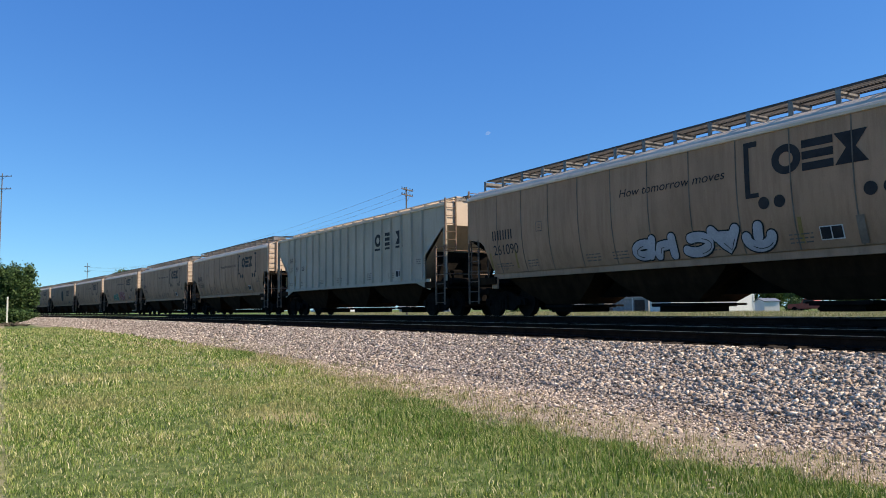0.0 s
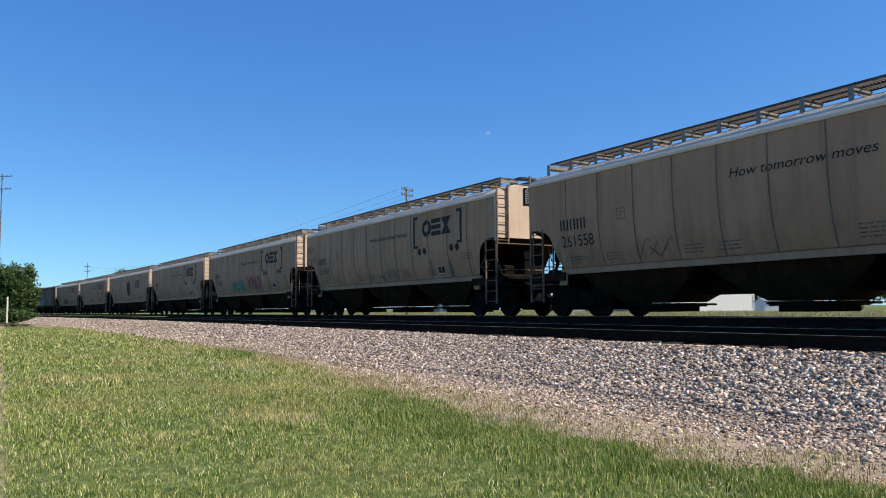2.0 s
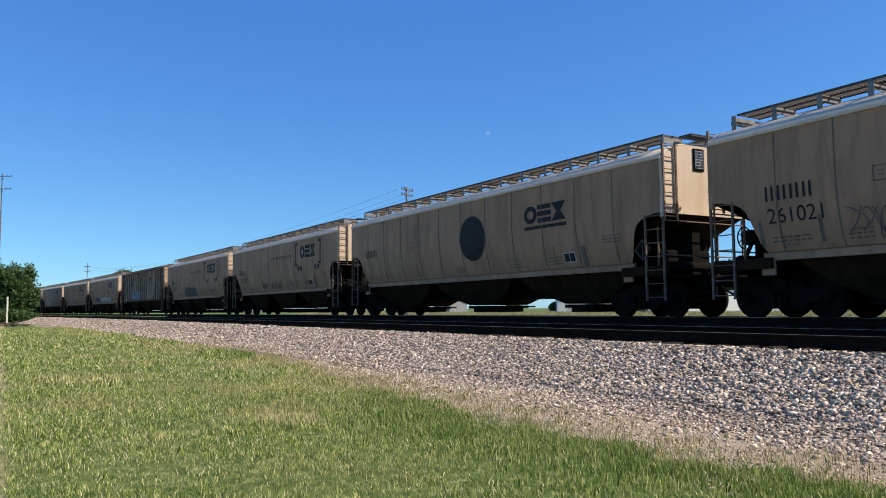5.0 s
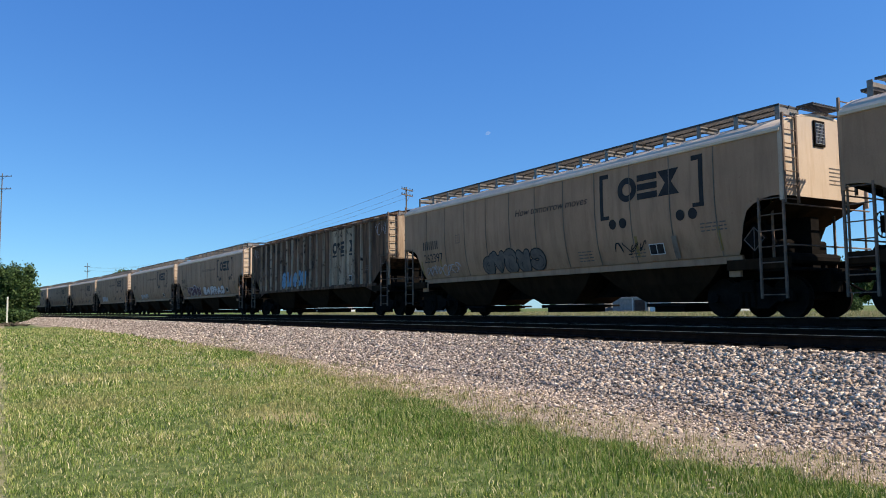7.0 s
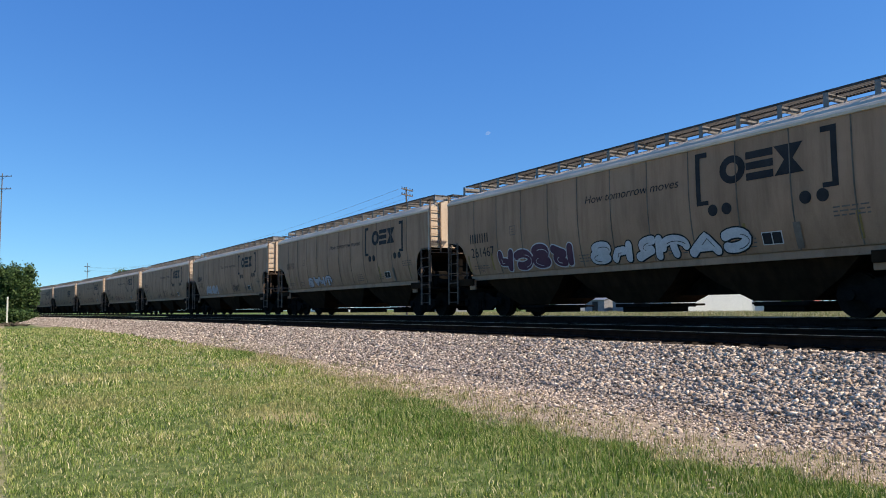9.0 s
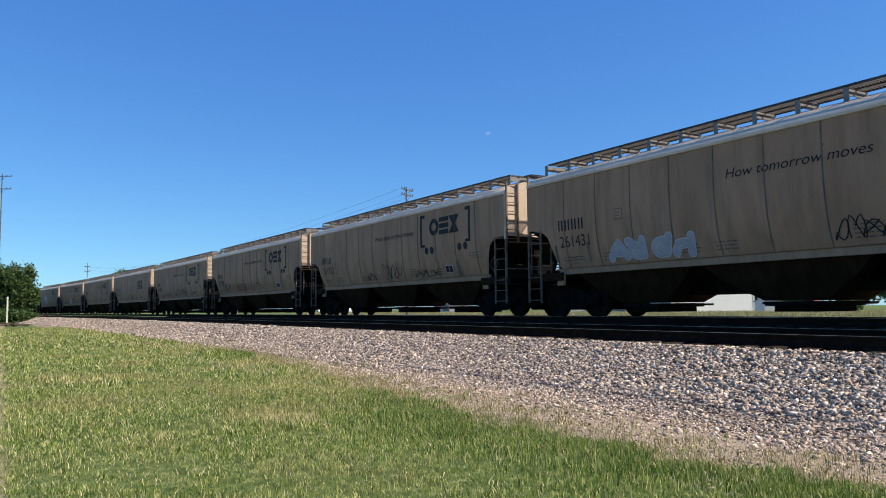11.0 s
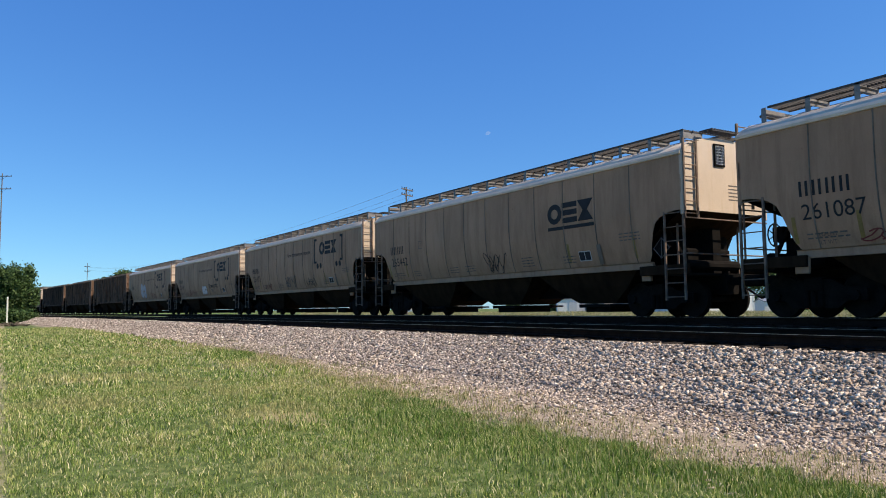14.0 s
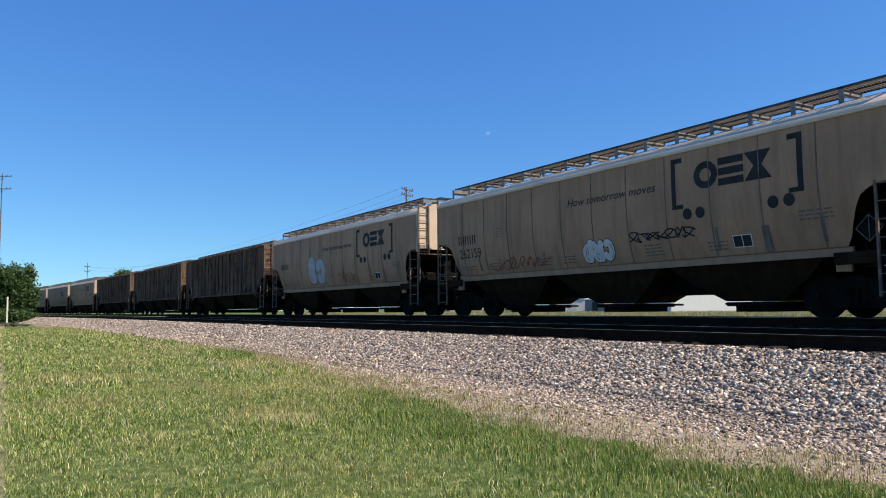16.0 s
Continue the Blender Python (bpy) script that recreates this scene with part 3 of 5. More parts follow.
def add_truck(car, xc):
    """A two-axle truck: cast side frames, bolster, springs, bearing caps; two wheelsets that turn."""
    if "truck" not in shared:
        bm = bmesh.new()
        for y in (0.56, 2.52):
            add_prism(bm, [(-1.12, 0.36), (-1.12, 0.60), (-0.62, 0.66), (-0.36, 0.80), (0.36, 0.80), (0.62, 0.66), (1.12, 0.60), (1.12, 0.36),
                           (0.72, 0.36), (0.50, 0.20), (-0.50, 0.20), (-0.72, 0.36)], 1, y, y + 0.12)
            for x in (-0.89, 0.89):
                add_bar(bm, (x, y - 0.07, 0.46), (x, y + 0.19, 0.46), 0.11, 12)
            for x in (-0.16, 0.0, 0.16):
                add_bar(bm, (x, y - 0.03, 0.24), (x, y - 0.03, 0.56), 0.06, 8)
        add_box(bm, -0.2, 0.2, 0.5, 2.7, 0.55, 0.85, 0.03)
        for x in (-0.3, 0.3):
            add_box(bm, x - 0.05, x + 0.05, 0.7, 2.5, 0.34, 0.44)
        me = bpy.data.meshes.new("truck")
        bmesh.ops.recalc_face_normals(bm, faces=bm.faces)
        bm.to_mesh(me)
        bm.free()
        me.materials.append(SHADE_BLACK)
        shared["truck"], shared["wheelset"] = me, wheelset_mesh()
    truck = new("truck", shared["truck"])
    truck.parent = car
    truck.location = (xc, 0, 0)
    for dx in (-0.89, 0.89):
        w = new("wheelset", shared["wheelset"])
        w.parent = truck
        w.location = (dx, WIDTH / 2, 0.457)
    return truck


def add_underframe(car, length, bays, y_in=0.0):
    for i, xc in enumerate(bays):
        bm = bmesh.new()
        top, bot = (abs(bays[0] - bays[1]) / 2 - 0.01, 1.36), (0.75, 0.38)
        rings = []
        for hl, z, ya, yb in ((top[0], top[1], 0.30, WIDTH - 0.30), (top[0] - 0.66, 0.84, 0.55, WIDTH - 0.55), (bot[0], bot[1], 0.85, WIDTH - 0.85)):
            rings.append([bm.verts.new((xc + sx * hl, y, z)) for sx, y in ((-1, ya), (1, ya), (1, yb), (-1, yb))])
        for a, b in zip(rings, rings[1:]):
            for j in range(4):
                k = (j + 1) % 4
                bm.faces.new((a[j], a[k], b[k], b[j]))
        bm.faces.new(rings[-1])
        bay = part("hopper_bay", bm, HOPPER_SHADED, car, "sloping discharge hopper, shade put into its colour")
        bm = box(xc - 0.66, xc + 0.66, 0.72, WIDTH - 0.72, 0.26, 0.36, 0.015)
        add_box(bm, xc - 0.88, xc + 0.88, 0.95, 1.05, 0.30, 0.35)
        add_box(bm, xc - 0.88, xc + 0.88, WIDTH - 1.05, WIDTH - 0.95, 0.30, 0.35)
        add_box(bm, xc - 0.5, xc + 0.5, 0.85, WIDTH - 0.85, 0.13, 0.27, 0.01)
        add_bar(bm, (xc + 0.80, 0.55, 0.32), (xc + 0.80, WIDTH - 0.55, 0.32), 0.03, 6)
        part("outlet_gate", bm, SHADE_BLACK, bay, "black steel outlet gate")
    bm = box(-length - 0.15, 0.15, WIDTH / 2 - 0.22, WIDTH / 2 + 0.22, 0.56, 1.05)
    part("centre_sill", bm, SHADE_BLACK, car, "black centre sill")
    for xe, s in ((0.1, 1), (-length - 0.1, -1)):
        bm = box(min(xe, xe + s * 0.62), max(xe, xe + s * 0.62), WIDTH / 2 - 0.09, WIDTH / 2 + 0.09, 0.78, 0.98, 0.02)
        add_box(bm, min(xe + s * 0.48, xe + s * 0.78), max(xe + s * 0.48, xe + s * 0.78), WIDTH / 2 - 0.16, WIDTH / 2 + 0.13, 0.74, 1.02, 0.04)
        add_bar(bm, (xe + s * 0.1, WIDTH / 2 + 0.35, 0.75), (xe + s * 0.75, WIDTH / 2 + 0.15, 0.45), 0.03, 6)
        part("coupler", bm, SHADE_BLACK, car, "rusty black knuckle coupler with air hose")
    for xt in (-1.33, -length + 1.33):
        add_truck(car, xt)


def add_end_gear(car, length, front, flat):
    """Ladders, grab irons, end platform, brake wheel of one end."""
    def fx(x):
        return x if front else -length - x
    lo, hi = sorted((fx(-0.58), fx(0.02)))
    build_ladder("side_ladder", (lo, 0.03), (hi, 0.03), (0, -1), 0.42, 2.62, 7, car, "weathered side ladder")
    build_ladder("end_ladder", (fx(0.05), 0.06), (fx(0.05), 0.52), (1 if front else -1, 0), 2.45, 4.38, 7, car, "rust-streaked end ladder")
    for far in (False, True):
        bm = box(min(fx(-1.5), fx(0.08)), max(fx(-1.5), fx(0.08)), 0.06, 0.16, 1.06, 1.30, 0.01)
        # sill in the darkened underbody paint, shade included
        part("corner_sill", mirrored(bm) if far else bm, HOPPER_SHADED, car)
        bm = bmesh.new()
        add_bar(bm, (fx(-0.02), 0.10, 1.1), (fx(-0.02), 0.10, 2.6), 0.025, 6)
        add_bar(bm, (fx(-0.55), 0.45, 1.1), (fx(-0.55), 0.45, 2.6), 0.03, 6)
        part("corner_post", mirrored(bm) if far else bm, LADDER, car)
    bm = box(min(fx(-0.75), fx(0.08)), max(fx(-0.75), fx(0.08)), 0.1, WIDTH - 0.1, 1.02, 1.08)
    part("end_platform", bm, SHADE_BLACK, car, "end platform grating, black with shade painted in")
    bm = bmesh.new()
    for z in (1.55, 2.42):
        add_bar(bm, (fx(0.06), 0.05, z), (fx(0.06), WIDTH - 0.05, z), 0.018, 6)
    part("handrail", bm, LADDER, car, "thin handrail across the end")
    bm = box(min(fx(-1.45), fx(-0.55)), max(fx(-1.45), fx(-0.55)), 0.75, WIDTH - 0.75, 1.08, 1.75, 0.05)
    add_box(bm, min(fx(-1.3), fx(-0.3)), max(fx(-1.3), fx(-0.3)), 1.45, 1.75, 1.08, 2.25)
    add_bar(bm, (fx(-0.35), 0.5, 1.3), (fx(-0.35), 2.4, 1.3), 0.13, 10)
    add_bar(bm, (fx(-0.3), 0.6, 1.1), (fx(-0.9), 0.6, 2.2), 0.05, 6)
    part("brake_gear", bm, SHADE_BLACK, car, "black brake gear and shear plate under the end")
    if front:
        # added plate, no real car part: stands in for the recess's deep shade
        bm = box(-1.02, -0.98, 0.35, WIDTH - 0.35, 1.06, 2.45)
        part("bulkhead", bm, SHADE_BLACK, car, "black plate added to darken the recess under the end")
    else:
        bm = bmesh.new()
        c = Vector((fx(-0.25), 0.85, 1.85))
        n = 14
        for i in range(n):
            a, b = 2 * math.pi * i / n, 2 * math.pi * (i + 1) / n
            add_bar(bm, c + Vector((0, 0.26 * math.cos(a), 0.26 * math.sin(a))), c + Vector((0, 0.26 * math.cos(b), 0.26 * math.sin(b))), 0.016, 5)
            if i % 2 == 0:
                add_bar(bm, c, c + Vector((0, 0.26 * math.cos(a), 0.26 * math.sin(a))), 0.012, 5)
        add_box(bm, c.x + 0.02, c.x + 0.3, c.y - 0.14, c.y + 0.14, c.z - 0.17, c.z + 0.17, 0.02)
        part("brake_wheel", bm, SHADE_BLACK, car, "black spoked hand brake wheel on a gear box")
        bm = bmesh.new()
        add_bar(bm, (fx(-0.5), 1.0, 1.35), (fx(-0.5), 2.2, 1.35), 0.14, 12)
        part("air_reservoir", bm, SHADE_BLACK, car)


def add_roof_walk(car, length, y0, y1, z, material, sparse=False):
    for far in (False, True):
        bm = bmesh.new()
        a, b = y0, y1
        for y in (a, (a + b) / 2, b):
            add_box(bm, -length + 0.45, -0.30, y - 0.012, y + 0.012, z, z + 0.05)
        x = -0.33
        while x > -length + 0.47:
            add_box(bm, x - 0.009, x + 0.009, a, b, z + 0.012, z + 0.045)
            x -= 0.075
        tagged(part("running_board", mirrored(bm) if far else bm, material, car, "dark steel grating running board"), kind="stuff")
    n = 16
    for i in range(n):
        x = -0.35 - (length - 0.7) * i / (n - 1)
        bm = box(x - 0.06, x + 0.06, y0 - 0.012, y0 + 0.0, z - 0.31, z + 0.03)
        add_box(bm, x - 0.012, x + 0.012, y0, y1, z - 0.16, z - 0.001)
        part("bracket", bm, GRATE, car)
    for xe, s in ((0.0, 1), (-length, -1)):
        bm = bmesh.new()
        for k in range(12):
            y = 1.05 + (WIDTH - 2.1) * k / 11
            add_box(bm, min(xe - s * 0.25, xe + s * 0.16), max(xe - s * 0.25, xe + s * 0.16), y - 0.02, y + 0.02, z + 0.004, z + 0.04)
        for dx in (-0.25, 0.14):
            add_box(bm, xe + s * dx - 0.015, xe + s * dx + 0.015, 1.03, WIDTH - 1.03, z - 0.02, z + 0.004)
        tagged(part("end_walk", bm, DARK_GRATE, car, "grating platform above the car end"), kind="stuff")


def build_curved(L):
    """Curved-side covered hopper, bare of lettering."""
    car = new("covered_hopper_car")
    for far in (False, True):
        cols = [0.0, -0.24, -0.5, -0.72, -0.89, -1.0, -1.1, -1.17, -1.28, -1.4]
        lows = [2.62, 2.62, 2.58, 2.50, 2.38, 2.15, 1.85, 1.62, 1.44, 1.36]
        mid = [-1.4 - (L - 2.8) * i / 14 for i in range(1, 14)]
        cols, lows = cols + mid + [-L - x for x in cols[::-1]], lows + [1.36] * 13 + lows[::-1]
        bm = sheet(cols, lows, [4.05] * len(cols), 10, False)
        part("side_sheet", mirrored(bm) if far else bm, TAN, car, "smooth curved tan side sheet with streaks of dirt", smooth=True)
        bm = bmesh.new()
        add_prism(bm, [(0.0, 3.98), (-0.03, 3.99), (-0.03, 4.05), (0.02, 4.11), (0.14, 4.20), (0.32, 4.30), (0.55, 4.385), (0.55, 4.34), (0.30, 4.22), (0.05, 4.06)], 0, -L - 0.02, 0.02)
        part("roof_edge", mirrored(bm) if far else bm, ROOF_SUNLIT, car, "rounded roof edge, sunlight put into its pale colour")
        bm = bmesh.new()
        add_prism(bm, [(0.235, 1.24), (0.235, 1.40), (0.20, 1.42), (0.30, 1.42), (0.36, 1.24)], 0, -L + 1.2, -1.2)
        part("side_sill", mirrored(bm) if far else bm, TAN, car, "straight side sill")
        for k in range(0 if far else 11):
            x = -1.72 - (L - 3.44) * k / 10
            bm = sheet([x - 0.017, x, x + 0.017], [1.37] * 3, [3.99] * 3, 10, False, 0.006)
            for v in bm.verts:
                if abs(v.co.x - x) < 0.001:
                    v.co.y -= 0.012
            part("side_seam", mirrored(bm) if far else bm, SEAM, car)
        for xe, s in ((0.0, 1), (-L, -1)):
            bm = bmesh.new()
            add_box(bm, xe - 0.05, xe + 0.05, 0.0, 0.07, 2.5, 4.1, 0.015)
            # only the sun-facing corner takes the lightened tan
            part("corner_angle", mirrored(bm) if far else bm, TAN_SUNLIT if s > 0 else TAN, car)
        for x in (-1.35 if not far else -1.36, -L + 1.35):
            bm = box(x - 0.16, x + 0.16, 0.14, 0.22, 0.92, 1.26, 0.01)
            part("jacking_pad", mirrored(bm) if far else bm, TAN, car)
        bm = sheet([-3.1, -3.02, -2.94], [1.45] * 3, [2.0] * 3, 3, False, 0.03)
        part("tie_down_plate", mirrored(bm) if far else bm, SEAM, car)
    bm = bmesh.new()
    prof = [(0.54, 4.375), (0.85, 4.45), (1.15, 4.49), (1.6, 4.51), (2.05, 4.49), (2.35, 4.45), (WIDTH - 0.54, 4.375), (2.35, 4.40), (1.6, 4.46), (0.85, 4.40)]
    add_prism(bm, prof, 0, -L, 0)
    part("roof", bm, ROOF_SUNLIT, car, "low arched roof")
    bm = box(-L + 0.6, -0.6, 1.3, 1.9, 4.47, 4.62, 0.03)
    part("hatch_cover", bm, GRATE, car, "long trough hatch cover")
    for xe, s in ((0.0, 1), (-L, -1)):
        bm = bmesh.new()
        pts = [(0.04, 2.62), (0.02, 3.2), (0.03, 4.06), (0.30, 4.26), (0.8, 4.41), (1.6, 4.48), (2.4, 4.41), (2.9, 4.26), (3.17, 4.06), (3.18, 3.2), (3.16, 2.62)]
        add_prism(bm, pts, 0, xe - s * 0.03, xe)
        part("end_sheet", bm, TAN_SUNLIT, car, "tan end sheet, sunlight put into its colour, with rust along the lower edge")
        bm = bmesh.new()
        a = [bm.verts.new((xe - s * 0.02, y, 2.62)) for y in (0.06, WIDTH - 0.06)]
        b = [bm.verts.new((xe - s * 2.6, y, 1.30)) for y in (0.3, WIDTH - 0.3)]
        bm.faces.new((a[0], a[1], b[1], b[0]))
        part("slope_sheet", bm, HOPPER_SHADED, car, "slope sheet under the end, shade put into its colour")
        bm = box(min(xe, xe + s * 0.04), max(xe, xe + s * 0.04), 1.22, 1.62, 3.78, 4.36, 0.01)
        end_frame = part("hatch_frame", bm, SHADE_BLACK, car, "dark framed screen panel on the end")
        bm = bmesh.new()
        for i in range(7):
            y, z = 1.26 + 0.053 * i, 3.86 + 0.07 * i
            add_bar(bm, (xe + s * 0.045, 1.27, 3.84 + 0.075 * i), (xe + s * 0.045, 1.57, 3.84 + 0.075 * i), 0.008, 4)
            add_bar(bm, (xe + s * 0.045, 1.27 + 0.05 * i, 3.84), (xe + s * 0.045, 1.27 + 0.05 * i, 4.30), 0.008, 4)
        part("screen", bm, WHITE, end_frame)
        bm = bmesh.new()
        for i in range(5):
            add_box(bm, min(xe, xe + s * 0.004), max(xe, xe + s * 0.004), 1.75, 2.35 - 0.1 * (i % 2), 2.95 + 0.09 * i, 2.98 + 0.09 * i)
        part("stencil", bm, STENCIL, car, "small unreadable stencil lines")
    add_underframe(car, L, (-3.95, -L / 2, -L + 3.95))
    for front in (True, False):
        add_end_gear(car, L, front, False)
    add_roof_walk(car, L, 0.50, 1.25, 4.67, DARK_GRATE)
    # warning placard in the recess at the front end
    bm = bmesh.new()
    add_prism(bm, [(-0.80 - 0.30, 1.74), (-0.80, 2.04), (-0.80 + 0.30, 1.74), (-0.80, 1.44)], 1, 0.14, 0.16)
    pl = part("placard", bm, SHADE_BLACK, car, "square placard holder set on its corner")
    bm = bmesh.new()
    for a, b in (((-1.06, 1.74), (-0.80, 2.0)), ((-0.80, 2.0), (-0.54, 1.74)), ((-0.54, 1.74), (-0.80, 1.48)), ((-0.80, 1.48), (-1.06, 1.74)), ((-0.80, 1.98), (-0.80, 1.5))):
        add_bar(bm, (a[0], 0.135, a[1]), (b[0], 0.135, b[1]), 0.012, 4)
    part("placard_rim", bm, STENCIL, pl)
    return car, L


def build_ribbed(skin, rib, roof_mat, low=3.37):
    """Straight-sided covered hopper with outside ribs."""
    L = 18.05
    car = new("ribbed_hopper_car")
    for far in (False, True):
        cols = [0.0, -0.2, -1.5, -1.51, -1.55] + [-1.55 - (L - 3.1) * i / 16 for i in range(1, 16)]
        lows = [low, low - 0.07, low - 1.04, 1.40, 1.40] + [1.40] * 15
        cols, lows = cols + [-L - x for x in (-1.55, -1.51, -1.5, -0.2, 0.0)], lows + [1.40, 1.40, low - 1.04, low - 0.07, low]
        bm = sheet(cols, lows, [4.16] * len(cols), 2, True)
        part("side_sheet", mirrored(bm) if far else bm, skin, car, "flat side sheet streaked with dirt")
        for k in range(0 if far else 18):
            x = -1.67 - (L - 3.34) * k / 17
            bm = bmesh.new()
            add_prism(bm, [(x - 0.06, 0.10), (x - 0.032, 0.02), (x + 0.032, 0.02), (x + 0.06, 0.10)], 2, 1.40, 4.12)
            part("side_rib", mirrored(bm) if far else bm, rib, car, "upright pressed steel rib" if k == 0 else "")
        bm = box(-L, 0.0, 0.04, 0.16, 4.10, 4.22, 0.015)
        part("roof_edge", mirrored(bm) if far else bm, roof_mat, car, "thin top chord")
        bm = box(-L + 1.45, -1.45, 0.06, 0.2, 1.28, 1.42, 0.01)
        part("side_sill", mirrored(bm) if far else bm, skin, car, "straight side sill")
        for xe, s in ((0.0, 1), (-L, -1)):
            bm = bmesh.new()
            add_prism(bm, [(xe - s * 1.15, 0.98), (xe - s * 2.3, 1.30), (xe - s * 1.5, 1.42), (xe - s * 1.15, 1.42)], 1, 0.10, 0.14)
            part("bolster_web", mirrored(bm) if far else bm, skin, car)
            bm = box(xe - 0.06 + (0.0 if s < 0 else -0.04), xe + 0.06, 0.06, 0.14, 1.0, 4.2, 0.01)
            part("corner_post", mirrored(bm) if far else bm, rib, car)
    bm = bmesh.new()
    add_prism(bm, [(0.15, 4.18), (0.9, 4.33), (1.6, 4.37), (2.3, 4.33), (WIDTH - 0.15, 4.18), (2.3, 4.28), (0.9, 4.28)], 0, -L, 0)
    part("roof", bm, roof_mat, car, "low roof")
    bm = box(-L + 0.8, -0.8, 1.3, 1.9, 4.33, 4.48, 0.03)
    part("hatch_cover", bm, roof_mat, car, "long trough hatch cover")
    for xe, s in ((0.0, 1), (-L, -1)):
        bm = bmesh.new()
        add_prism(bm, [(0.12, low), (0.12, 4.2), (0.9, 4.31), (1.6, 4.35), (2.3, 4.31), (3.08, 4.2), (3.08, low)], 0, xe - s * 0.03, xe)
        # the grey car's end and slope sheets carry the painted-in sunlight too
        part("end_sheet", bm, TAN_SUNLIT if skin is GREY else rib, car, "sunlit upper end sheet")
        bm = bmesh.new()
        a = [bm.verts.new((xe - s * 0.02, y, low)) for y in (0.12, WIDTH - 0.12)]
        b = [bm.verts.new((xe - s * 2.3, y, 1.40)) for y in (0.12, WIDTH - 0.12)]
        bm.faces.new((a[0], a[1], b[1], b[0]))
        part("slope_sheet", bm, TAN_SUNLIT if skin is GREY else skin, car, "inclined slope sheet under the end")
        bm = box(min(xe, xe + s * 0.04), max(xe, xe + s * 0.04), 1.25, 1.6, 3.62, 4.18, 0.01)
        part("hatch_frame", bm, SHADE_BLACK, car, "dark panel on the end")
    add_underframe(car, L, (-4.3, -9.02, -13.75))
    for front in (True, False):
        add_end_gear(car, L, front, True)
    add_roof_walk(car, L, 0.8, 1.3, 4.48, roof_mat)
    return car, L


def stroke_on_side(bm, pts, w, flat, lift):
    """A brushed line of even width over the side."""
    n = len(pts)
    rows = []
    for i, (x, z) in enumerate(pts):
        ax, az = pts[max(i - 1, 0)]
        bx, bz = pts[min(i + 1, n - 1)]
        d = math.hypot(bx - ax, bz - az) or 1
        ox, oz = -(bz - az) / d * w / 2, (bx - ax) / d * w / 2
        rows.append([bm.verts.new((x + s * ox, side_y(z + s * oz, flat) - lift, z + s * oz)) for s in (-1, 1)])
    for a, b in zip(rows, rows[1:]):
        bm.faces.new((a[0], b[0], b[1], a[1]))


def turn_of(cx, cz, rx, rz, a0, a1, n=12):
    return [(cx + rx * math.cos(radians(a0 + (a1 - a0) * i / n)), cz + rz * math.sin(radians(a0 + (a1 - a0) * i / n))) for i in range(n + 1)]


def run_of(*ends):
    pts = []
    for (xa, za), (xb, zb) in zip(ends, ends[1:]):
        pts += [(xa + (xb - xa) * i / 5, za + (zb - za) * i / 5) for i in range(5)]
    return pts + [ends[-1]]


# swelling sprayed shapes in a unit square: bowls, hooks, arches and leaning stems
SPRAYED = [
    [turn_of(0.55, 0.5, 0.42, 0.42, 60, 320)],
    [run_of((0.15, 0.95), (0.2, 0.1)), turn_of(0.45, 0.42, 0.36, 0.33, 120, -150)],
    [run_of((0.1, 0.08), (0.42, 0.95), (0.9, 0.05)), run_of((0.25, 0.38), (0.75, 0.36))],
    [turn_of(0.5, 0.72, 0.34, 0.24, 20, 240), turn_of(0.5, 0.27, 0.38, 0.24, 100, -150)],
    [run_of((0.12, 0.92), (0.2, 0.45), (0.5, 0.4)), run_of((0.75, 0.95), (0.7, 0.05))],
    [turn_of(0.5, 0.5, 0.40, 0.45, 180, 360), run_of((0.5, 0.95), (0.52, 0.5))],
    [run_of((0.15, 0.05), (0.2, 0.92)), turn_of(0.45, 0.66, 0.38, 0.27, 90, -90), run_of((0.45, 0.4), (0.9, 0.05))],
]


def graffiti_block(car, x0, x1, z0, z1, fill, line, label, seed, flat=False, letters=5, halo=0.035):
    """Fat swelling sprayed shapes with a contour; they spell nothing."""
    rng = random.Random(seed)
    back, detail = bmesh.new(), bmesh.new()
    step, h = (x1 - x0) / letters, z1 - z0
    w = min(0.33 * h, 0.46 * step)
    order = rng.sample(range(len(SPRAYED)), min(letters, len(SPRAYED)))
    for k in range(letters):
        a, wide = x0 + k * step - 0.06 * step, step * rng.uniform(1.16, 1.34)
        low, tall = z0 + rng.uniform(0, 0.06) * h, h * rng.uniform(0.86, 1.0)
        lean = rng.uniform(-0.05, 0.16) * step
        front = bmesh.new()
        for n, unit in enumerate(SPRAYED[order[k % len(order)]]):
            pts = [(a + w * 0.5 + (wide - w) * u + lean * v, low + w * 0.5 + (tall - w) * v) for u, v in ((1 - u if order[k % len(order)] != 4 else u, 1 - v if k % 2 else v) for u, v in unit)]
            up = 0.0012 * k + 0.0004 * n
            for bm, extra, lift in ((front, 0.0, 0.016 + up), (back, 2 * halo, 0.007 + up)):
                if bm is back and not halo:
                    continue
                stroke_on_side(bm, pts, w + extra, flat, lift)
                for x, z in (pts[0], pts[-1]):
                    disc_on_side(bm, x, z, (w + extra) / 2, flat, lift + 0.0002, n=14)
            if halo:
                stroke_on_side(detail, [(x + 0.22 * w, z - 0.2 * w) for x, z in pts[2:-3]], 0.018, flat, 0.027)
        part("graffiti_shape", front, fill, car, label)
    if halo:
        tagged(part("graffiti_contour", back, line, car), kind="stuff")
        tagged(part("graffiti_detail", detail, line, car), kind="stuff")
    else:
        back.free()
        detail.free()


